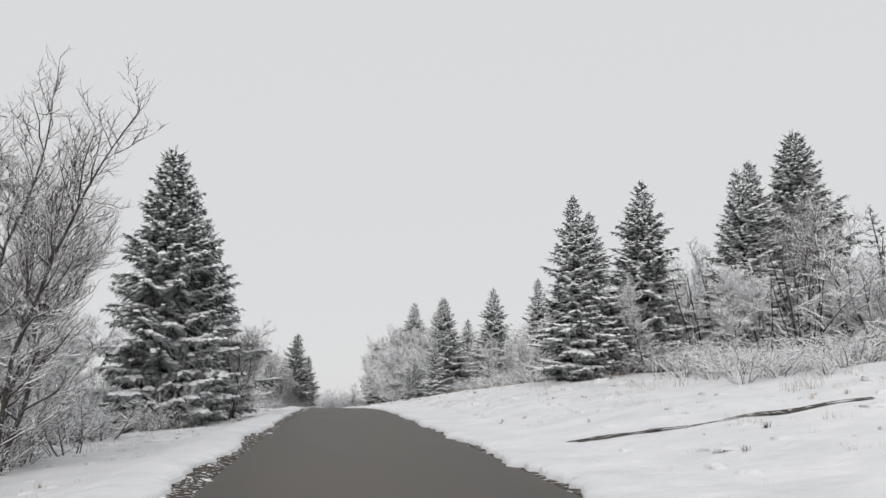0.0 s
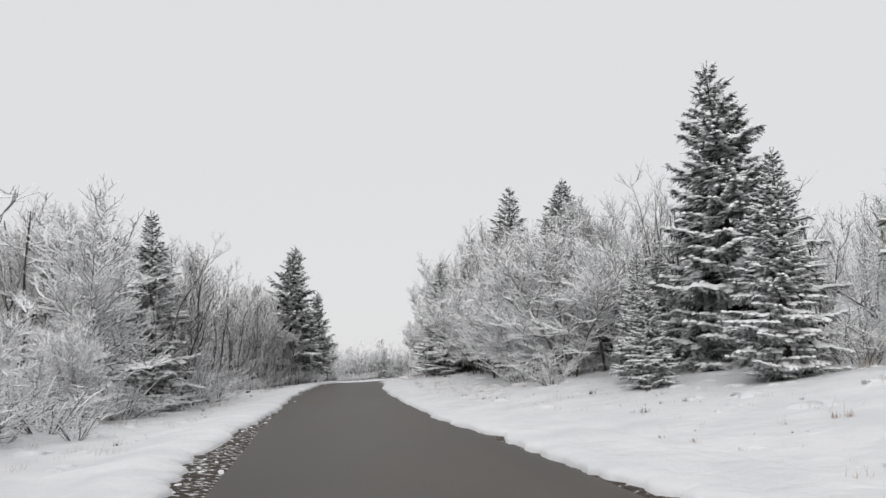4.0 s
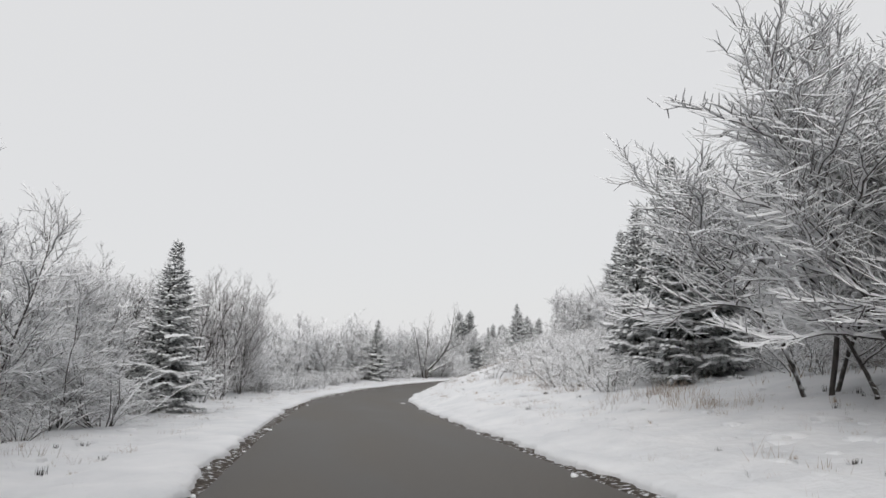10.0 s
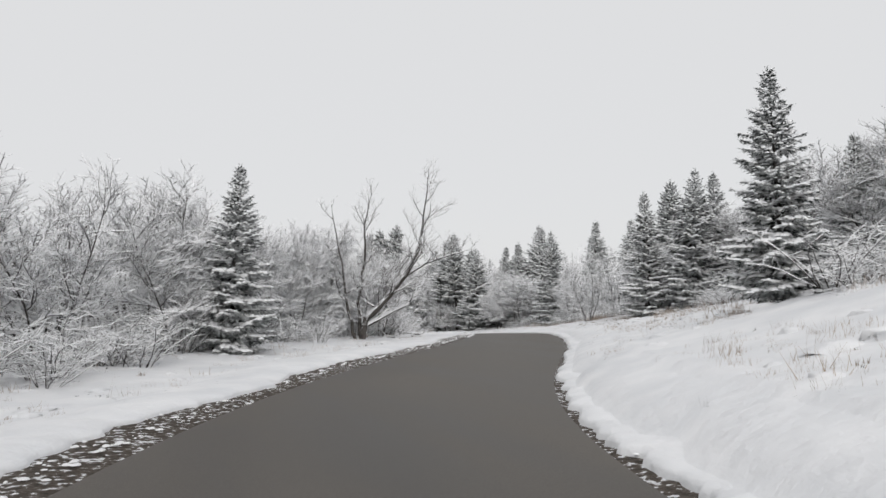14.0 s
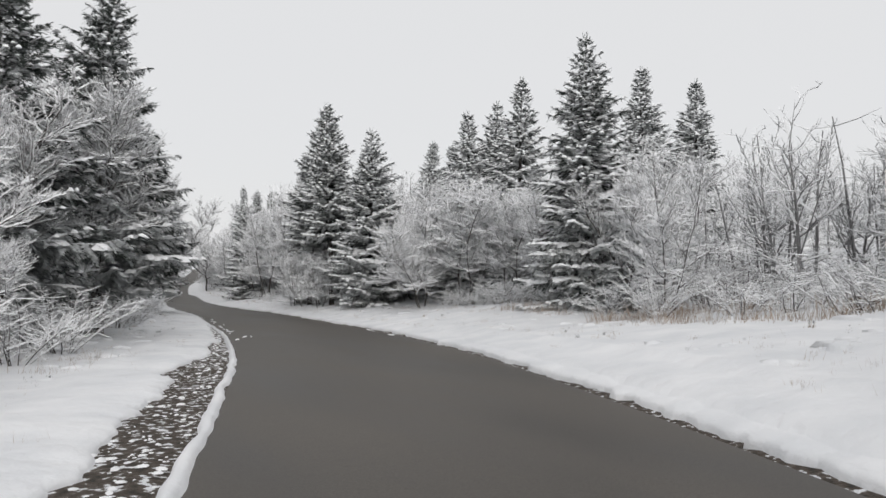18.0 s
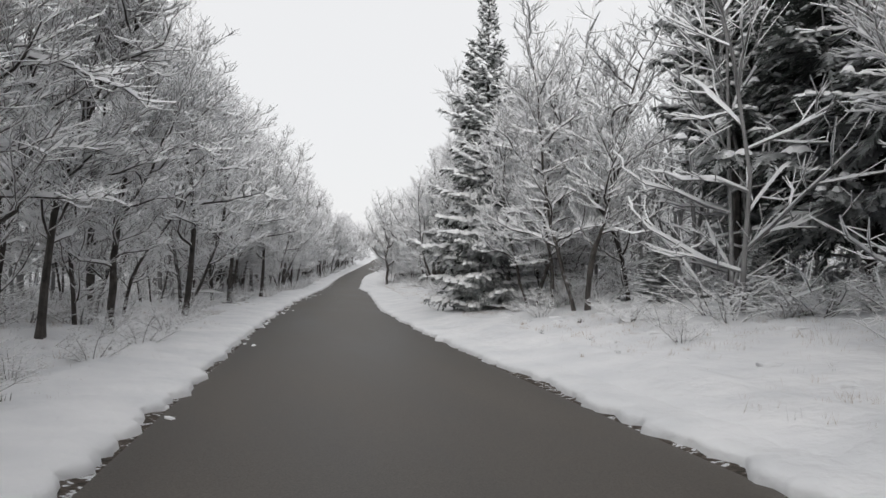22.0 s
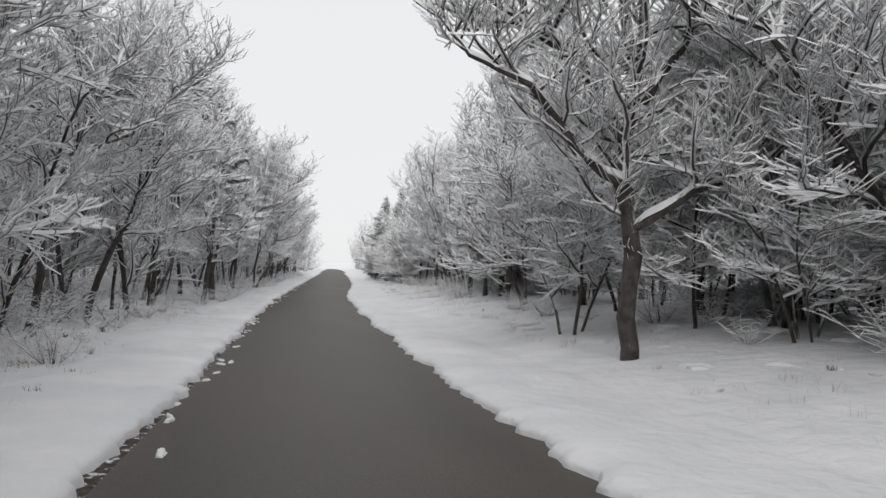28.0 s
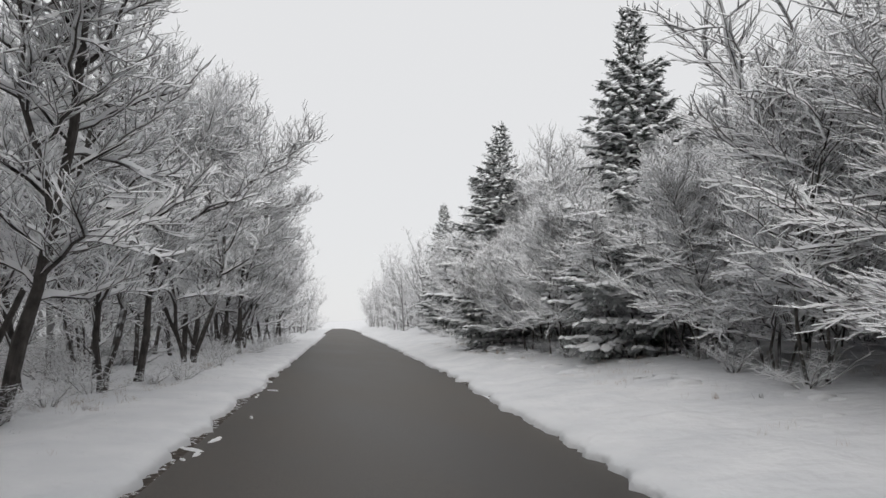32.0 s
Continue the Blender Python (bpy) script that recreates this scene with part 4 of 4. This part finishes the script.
near_groves = [grove(s, 9.0, 12, 22, 0.03, 1.2) for s in (201, 202)]
# these and the far groves are coloured pale to stand in for fog
hazed_groves = [grove(s, 9.0, 11, 18, 0.03, 1.2, True) for s in (203, 204)]
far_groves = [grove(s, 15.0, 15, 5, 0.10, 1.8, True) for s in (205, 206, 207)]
random.seed(12)
for y0, y1, s, d0, rows, step, hh in WOODS:
    for meshes, size, first, last in ((hazed_groves if y0 > 225 else near_groves, 8.5 * max(hh / 8, 0.85), 0.0, 9.0), (far_groves, 14.5 * max(hh / 8, 0.85), 15.0, 27.0 if s < 0 or y0 > 260 else 50.0)):
        d = d0 + first + size / 2 + 1.2
        while d < d0 + last:
            cells = max(1, round((y1 - y0) / size))
            for i in range(cells):
                p = along(y0 + (y1 - y0) * (i + 0.5) / cells + random.uniform(-1, 1), s * (d + random.uniform(-0.3, 1.0)), 0)
                k = hh / 8 * random.uniform(0.92, 1.08) * (1 + 0.004 * d)
                ob = tagged(new("woodland", random.choice(meshes)), "dense bare wood dusted with snow behind the roadside trees", "woodland", kind="stuff")
                gx = (ground(p[0] + 4, p[1]) - ground(p[0] - 4, p[1])) / 8
                ob.matrix_basis = pose(p[0], p[1], ground(p[0], p[1]), 0, -math.degrees(gx) * 0.5, random.choice((0, 90, 180, 270)) if gx == 0 else 0) @ pose(0, 0, 0, 0, 0, random.choice((0, 90, 180, 270)) + random.uniform(-12, 12)) @ Matrix.Diagonal((max(k, 0.85), max(k, 0.85), k, 1))
            d += size


def joined(name, materials, label, category):
    """One mesh out of all that was planted since the last call."""
    global VV, TT, MM, count
    me = mesh_of(name, list(zip(VV, [t - o for t, o in zip(TT, np.cumsum([0] + [len(v) for v in VV]))], MM)), materials)
    VV, TT, MM, count = [], [], [], 0
    return tagged(new(name, me), label, category, kind="stuff")


# low frosted growth at the foot of the woods, in patches: y range, side, from, to, share of the ground, height
scrub = [template(shrub(s, 1.5, st, 6, 2, 1.5)) for s, st in ((91, 10), (92, 12), (93, 8))]
random.seed(14)
thickets = []
for k in range(5):
    pieces = []
    for i in range(7):
        v, t, m = random.choice(scrub)
        a, f = random.uniform(0, 6.28), random.uniform(0.55, 1.15)
        c, sn = math.cos(a) * f, math.sin(a) * f
        x, y = random.uniform(-1.5, 1.5), random.uniform(-1.5, 1.5)
        pieces.append((np.stack([v[:, 0] * c - v[:, 1] * sn + x, v[:, 0] * sn + v[:, 1] * c + y, v[:, 2] * f], 1), t, m))
    thickets.append(mesh_of("undergrowth", pieces, (BARK, DARK_TWIG if k == 4 else TWIG, CAP)))
for y0, y1, s, d0, d1, share, hh in ((-8, 75, -1, 7.4, 14, 0.75, 1.5), (75, 130, -1, 7.4, 12, 0.8, 1.6), (130, 192, -1, 8.0, 15, 0.85, 1.6), (192, 240, -1, 8.0, 14, 0.85, 1.3), (240, 420, -1, 7.0, 14, 0.6, 1.1),
                                      (18, 76, 1, 12.0, 20, 0.8, 1.5), (76, 135, 1, 9.5, 15, 0.3, 1.2), (135, 165, 1, 8.0, 17, 0.75, 1.2), (165, 205, 1, 9.0, 18, 0.8, 1.3), (205, 245, 1, 10.0, 19, 0.85, 1.4), (245, 420, 1, 7.2, 14, 0.5, 1.1)):
    d = d0 + 0.6
    while d < d1:
        y = y0 + random.uniform(0, 2)
        while y < y1:
            if random.random() < share:
                p = along(y, s * (d + random.uniform(-0.7, 0.7)), 0)
                ob = tagged(new("undergrowth", random.choice(thickets)), "low frosted undergrowth at the foot of the trees", "undergrowth", kind="stuff")
                gx = (ground(p[0] + 1.5, p[1]) - ground(p[0] - 1.5, p[1])) / 3
                k = hh / 1.5 * random.uniform(0.8, 1.15)
                ob.matrix_basis = pose(p[0], p[1], ground(p[0], p[1]) - 0.03, 0, -math.degrees(math.atan(gx)), 0) @ pose(0, 0, 0, 0, 0, random.uniform(0, 360)) @ Matrix.Diagonal((1, 1, k, 1))
            y += 3.0
        d += 2.8


def tuft_of_grass(seed, n, height, w=0.006):
    random.seed(seed)
    v, t = [], []
    for i in range(n):
        a, r = random.uniform(0, 6.28), random.uniform(0, 0.3)
        h, lean, b = height * random.uniform(0.25, 1.2), random.uniform(0.1, 0.9), random.uniform(0, 6.28)
        x, y = math.cos(a) * r, math.sin(a) * r
        o = len(v)
        v += [(x - w, y, -0.05), (x + w, y, -0.05), (x + math.cos(b) * lean * h, y + math.sin(b) * lean * h, h), (x, y + w, -0.05)]
        t += [(o, o + 1, o + 2), (o, o + 3, o + 2)]
    return np.array(v), np.array(t), np.zeros(len(t), int)


tufts = [tuft_of_grass(s, n, h) for s, n, h in ((1, 9, 0.24), (2, 13, 0.34), (3, 6, 0.17), (4, 4, 0.28))]
random.seed(15)
for y0, y1, s, d0, d1, per, big, mt in ((240, 420, 1, 3.5, 8, 40.0, 0.35, 0), (262, 420, -1, 3.6, 6.5, 20.0, 0.35, 0), (150, 200, 1, 3.6, 9, 25, 0.5, 0), (-8, 75, 1, 3.4, 12, 16.0, 0.45, 1), (75, 420, 1, 3.3, 7.5, 14.0, 0.42, 1), (-8, 420, -1, 3.4, 7.5, 16.0, 0.45, 1), (-8, 75, 1, 4.0, 12, 3.0, 0.8, 0), (15, 75, 1, 9.5, 13, 5, 1.3, 0), (75, 150, 1, 4.0, 8, 5.0, 0.8, 1), (150, 205, 1, 3.8, 10, 6.0, 0.8, 0), (203, 240, 1, 7.0, 13, 75.0, 1.35, 0),
                                       (140, 205, 1, 6.5, 14, 34, 1.15, 0), (245, 420, 1, 3.9, 7, 3.0, 0.7, 1), (-8, 130, -1, 4.2, 8, 3.5, 0.8, 1), (130, 240, -1, 4.4, 8.5, 3.5, 0.8, 0), (240, 420, -1, 3.9, 7, 2.4, 0.7, 1)):
    for k in range(int((y1 - y0) * per)):
        y, d = random.uniform(y0, y1), random.uniform(d0, d1)
        if noise.noise((y * 0.3, d * 0.5, s)) < -0.05 + 0.25 * random.random():
            continue
        p = along(y, s * d, 0)
        plant(random.choice(tufts), p[0], p[1], big * random.uniform(0.6, 1.3), 1.0, random.choice((mt, 0, 1)))
for k in range(9000):
    s = random.choice((-1, 1))
    y, d = random.uniform(-6, 420), random.uniform(3.2, 9)
    if noise.noise((y * 0.2, d * 0.3, s * 5)) < 0.0:
        continue
    p = along(y, s * d, 0)
    plant(tufts[3], p[0], p[1], random.uniform(0.2, 0.55), 0.5, 2 if random.random() < 0.6 else 0)
weeds = [tuft_of_grass(s, n, h, 0.014) for s, n, h in ((5, 16, 0.16), (6, 12, 0.11), (7, 20, 0.22))]
random.seed(19)
for y0, y1, s, d0, d1, per in ((-6, 76, 1, 3.6, 14, 5.0), (76, 142, 1, 3.4, 9, 5.0), (142, 186, 1, 3.6, 15, 9.0), (186, 245, 1, 4.2, 10, 3.0), (245, 420, 1, 3.4, 8, 3.2), (-6, 130, -1, 3.8, 8, 3.0), (130, 250, -1, 4.2, 8.5, 3.0), (250, 420, -1, 3.6, 6.5, 2.6)):
    for k in range(int((y1 - y0) * per * 1.8)):
        y, d = random.uniform(y0, y1), random.uniform(d0, d1)
        if noise.noise((y * 0.25, d * 0.4, s * 7)) < 0.1 * random.random():
            continue
        p = along(y, s * d, 0)
        plant(random.choice(weeds), p[0], p[1], 0.12 + 0.5 * random.random() ** 2, random.uniform(0.5, 1.0), 2 if random.random() < 0.6 else 0)
joined("grass", (GRASS, FROSTED, BARK), "dry stalks of grass standing out of the snow", "grass")


# ---- small things on and beside the road ----
def snow_lump(seed, n=9):
    random.seed(seed)
    bl = Build()
    bl.pad(Vector((0, 0, 0)), Vector((1, 0, 0)), Vector((0, 1, 0)), 0.16, 0.07, 0.03)
    if seed % 2:
        bl.pad(Vector((0.13, 0.03, 0)), Vector((1, 0, 0)), Vector((0, 1, 0)), 0.1, 0.05, 0.025)
    return bl.mesh("snow_patch", CAP)


lumps = [snow_lump(s) for s in (1, 2, 3, 4)]
random.seed(16)
for k in range(190):
    if k < 130:
        y, d = random.uniform(238, 402), -HALF + abs(random.gauss(0, 0.22)) + 0.04
    elif k < 160:
        y, d = random.uniform(5, 238), -HALF + abs(random.gauss(0, 0.12)) + 0.05
    else:
        y, d = random.uniform(5, 400), HALF - abs(random.gauss(0, 0.15)) - 0.05
    p = along(y, d, 0.05 - 0.006 * d * d + 0.004)
    ob = tagged(new("snow_patch", random.choice(lumps)), "small patch of slushy snow on the asphalt", "snow patch", "snow patches on the road")
    f = random.uniform(0.3, 0.85)
    ob.matrix_basis = pose(*p, 0, 0, random.uniform(50, 130)) @ Matrix.Diagonal((f * random.uniform(1.0, 1.9), f, random.uniform(0.6, 1.2), 1))

# thin ridge of pushed snow on the bend, and crumbs of snow over the litter beside it
grid = []
for y in np.arange(205, 260, 0.16):
    on = noise.noise((y * 0.5, 3, 1)) + 0.5 + 0.3 * noise.noise((y * 2.1, 7, 1))
    hi = 0.075 if on > -0.25 else -0.1
    w = 0.05 + 0.035 * noise.noise((y * 1.7, 5, 2))
    c = -edge(y, -1) - 0.02 + 0.05 * noise.noise((y * 0.9, 1, 4))
    grid.append([along(y, c + k * w, 0.02 + (hi if k == 0 else hi * 0.6 if abs(k) == 1 else min(hi, 0) * 0.8)) for k in (-1.6, -1, 0, 1, 1.5)])
tagged(new("snow_ridge", sheet("snow_ridge", grid, SNOW)), "thin broken ridge of pushed snow along the asphalt", "snow ridge", kind="structure")
crumbs = []
for sd in (1, 2, 3):
    random.seed(sd)
    bl = Build()
    bl.pad(Vector((0, 0, 0)), Vector((1, 0, 0)), Vector((0, 1, 0)), 0.09, 0.05, 0.03)
    crumbs.append(template([("c", bl, CAP, "")]))
random.seed(17)
for k in range(5200):
    side_s = -1 if k < 4500 else 1
    y = random.uniform(160, 255) if k < 2500 else random.uniform(-5, 400)
    p = along(y, side_s * (edge(y, side_s) + random.uniform(0.12, 1.05 if k < 2500 else 0.45)), 0)
    v, t, m = random.choice(crumbs)
    a, f = random.uniform(0, 3.14), 0.18 + 0.6 * random.random() ** 3
    c, sn = math.cos(a) * f, math.sin(a) * f
    VV.append(np.stack([v[:, 0] * c - v[:, 1] * sn + p[0], v[:, 0] * sn + v[:, 1] * c + p[1], v[:, 2] * f + p[2] + 0.065], 1))
    TT.append(t + count)
    MM.append(m)
    count += len(v)
joined("snow_crumbs", (CAP,), "crumbs of snow over the leaf litter at the road's edge", "snow")


def strip(name, points, width, label):
    """A ragged dark strip of bare ground from point to point."""
    grid = []
    for (xa, ya), (xb, yb) in zip(points, points[1:]):
        n = max(2, int(math.hypot(xb - xa, yb - ya) / 0.25))
        nx, ny = (yb - ya), -(xb - xa)
        ln = math.hypot(nx, ny)
        for i in range(n):
            x, y = xa + (xb - xa) * i / n, ya + (yb - ya) * i / n
            w = width * (0.55 + 0.9 * noise.noise((x * 0.8, y * 0.8, 3)) + 0.5 * noise.noise((x * 3, y * 3, 3)))
            row = []
            for k in (-1, 0, 1):
                px, py = x + nx / ln * w * k, y + ny / ln * w * k
                row.append((px, py, ground(px, py) + (0.035 if w > 0 else -0.1)))
            grid.append(row)
    return tagged(new(name, sheet(name, grid, EARTH)), label, "bare ground", kind="structure")


# low hummocks that break the snow beside the road
random.seed(20)
mounds = []
for k in range(4):
    bl = Build()
    bl.pad(Vector((0, 0, -0.1)), Vector((1, 0, 0)), Vector((0, 1, 0)), 0.42, 0.32, 0.16)
    bl.pad(Vector((random.uniform(-0.25, 0.25), random.uniform(-0.25, 0.25), -0.1)), Vector((0, 1, 0)), Vector((1, 0, 0)), 0.3, 0.24, 0.14)
    mounds.append(template([("c", bl, SNOW, "")]))
for y0, y1, s, d0, d1, per in ((-6, 76, 1, 4.2, 13, 4.0), (76, 142, 1, 4.2, 9, 3.4), (142, 190, 1, 4.4, 15, 6.0), (190, 250, 1, 4.6, 10, 2.2), (250, 420, 1, 4.0, 7.5, 2.2), (-6, 240, -1, 4.4, 8, 2.2), (240, 420, -1, 4.0, 6.5, 1.6)):
    for k in range(int((y1 - y0) * per)):
        p = along(random.uniform(y0, y1), s * random.uniform(d0, d1), 0)
        plant(random.choice(mounds), p[0], p[1], random.uniform(0.4, 1.1), random.uniform(0.6, 1.2), 0)
hummocks = joined("snow_hummocks", (SNOW,), "low hummocks of snow over grass beside the road", "snow")
hummocks.data.polygons.foreach_set("use_smooth", [True] * len(hummocks.data.polygons))


strip("track_edge", [(3.8, 14.4), (6.0, 13.8), (8.6, 12.9), (10.5, 12.2)], 0.2, "dark bare edge of a snowy track leaving the road")


def fallen(seed, length):
    random.seed(seed)
    wood, twigs, cap = Build(), Build(), Build()
    pts = bend(Vector((0, 0, 0.06)), Vector((1, 0, 0.06)), length, 7, 0, 0.12)
    for p in pts:
        p.z = max(p.z, 0.05)
    rad = taper(0.05, 0.008, 7)
    wood.tube(pts, rad, 6)
    cap.ridge(pts, rad, 0.004, 0.03)
    for k in range(8):
        p, ax = at(pts, random.uniform(0.2, 0.95))
        q = bend(p, ax + Vector((0, random.uniform(-1, 1), random.uniform(0.0, 0.6))), random.uniform(0.3, 0.9), 3, 0, 0.15)
        twigs.tube(q, [0.012, 0.01, 0.007, 0.003], 4)
        cap.ridge(q, [0.012, 0.01, 0.007, 0.003], 0.01, 0.025)
    wood.v, wood.f = wood.v + twigs.v, wood.f + [tuple(i + len(wood.v) for i in f) for f in twigs.f]
    return [("limb", wood, BARK, "dark broken limb"), ("snow", cap, CAP, "snow on the limb")]


logs = [Kind("fallen_branch", fallen(s, 2.6), "broken branch lying in the snow with snow along it", "branch", "fallen branches", 2.6) for s in (3, 4)]
random.seed(18)
for y, d in ((203, -5.4), (205.5, -5.0), (207.5, -4.9), (210, -5.2), (299, -5.2), (301, -4.9), (297.5, -5.6), (288, -5.5), (346, -5.6), (268, 5.6), (290, 5.5), (372, 5.8), (318, 5.6)):
    p = along(y, d, 0)
    random.choice(logs).put(p[0], p[1], random.uniform(1.8, 3.0), random.uniform(40, 130))


def stone_mesh(seed):
    random.seed(seed)
    bm = bmesh.new()
    bmesh.ops.create_icosphere(bm, subdivisions=2, radius=0.12)
    for v in bm.verts:
        v.co *= 1 + 0.35 * noise.noise(v.co * 9 + Vector((seed, 0, 0)))
        v.co.z *= 0.7
    me = bpy.data.meshes.new("stone")
    bm.to_mesh(me)
    bm.free()
    me.materials.append(STONE)
    return me


stones = [stone_mesh(s) for s in (1, 2, 3)]
for y, d in ((124, 7.2), (172.5, 8.6), (173.2, 9.2), (169, 6.5), (40, 7), (46, 9), (60, 6.5), (100, 6.2), (150, 6.0), (262, 5.4), (264, 6.2), (90, -5.2)):
    p = along(y, d, 0)
    ob = tagged(new("stone", random.choice(stones)), "dark stone showing through the snow", "stone", "stones in the snow")
    f = random.uniform(0.6, 1.3)
    ob.matrix_basis = pose(p[0], p[1], ground(p[0], p[1]), 0, 0, random.uniform(0, 360)) @ Matrix.Diagonal((f, f, f, 1))
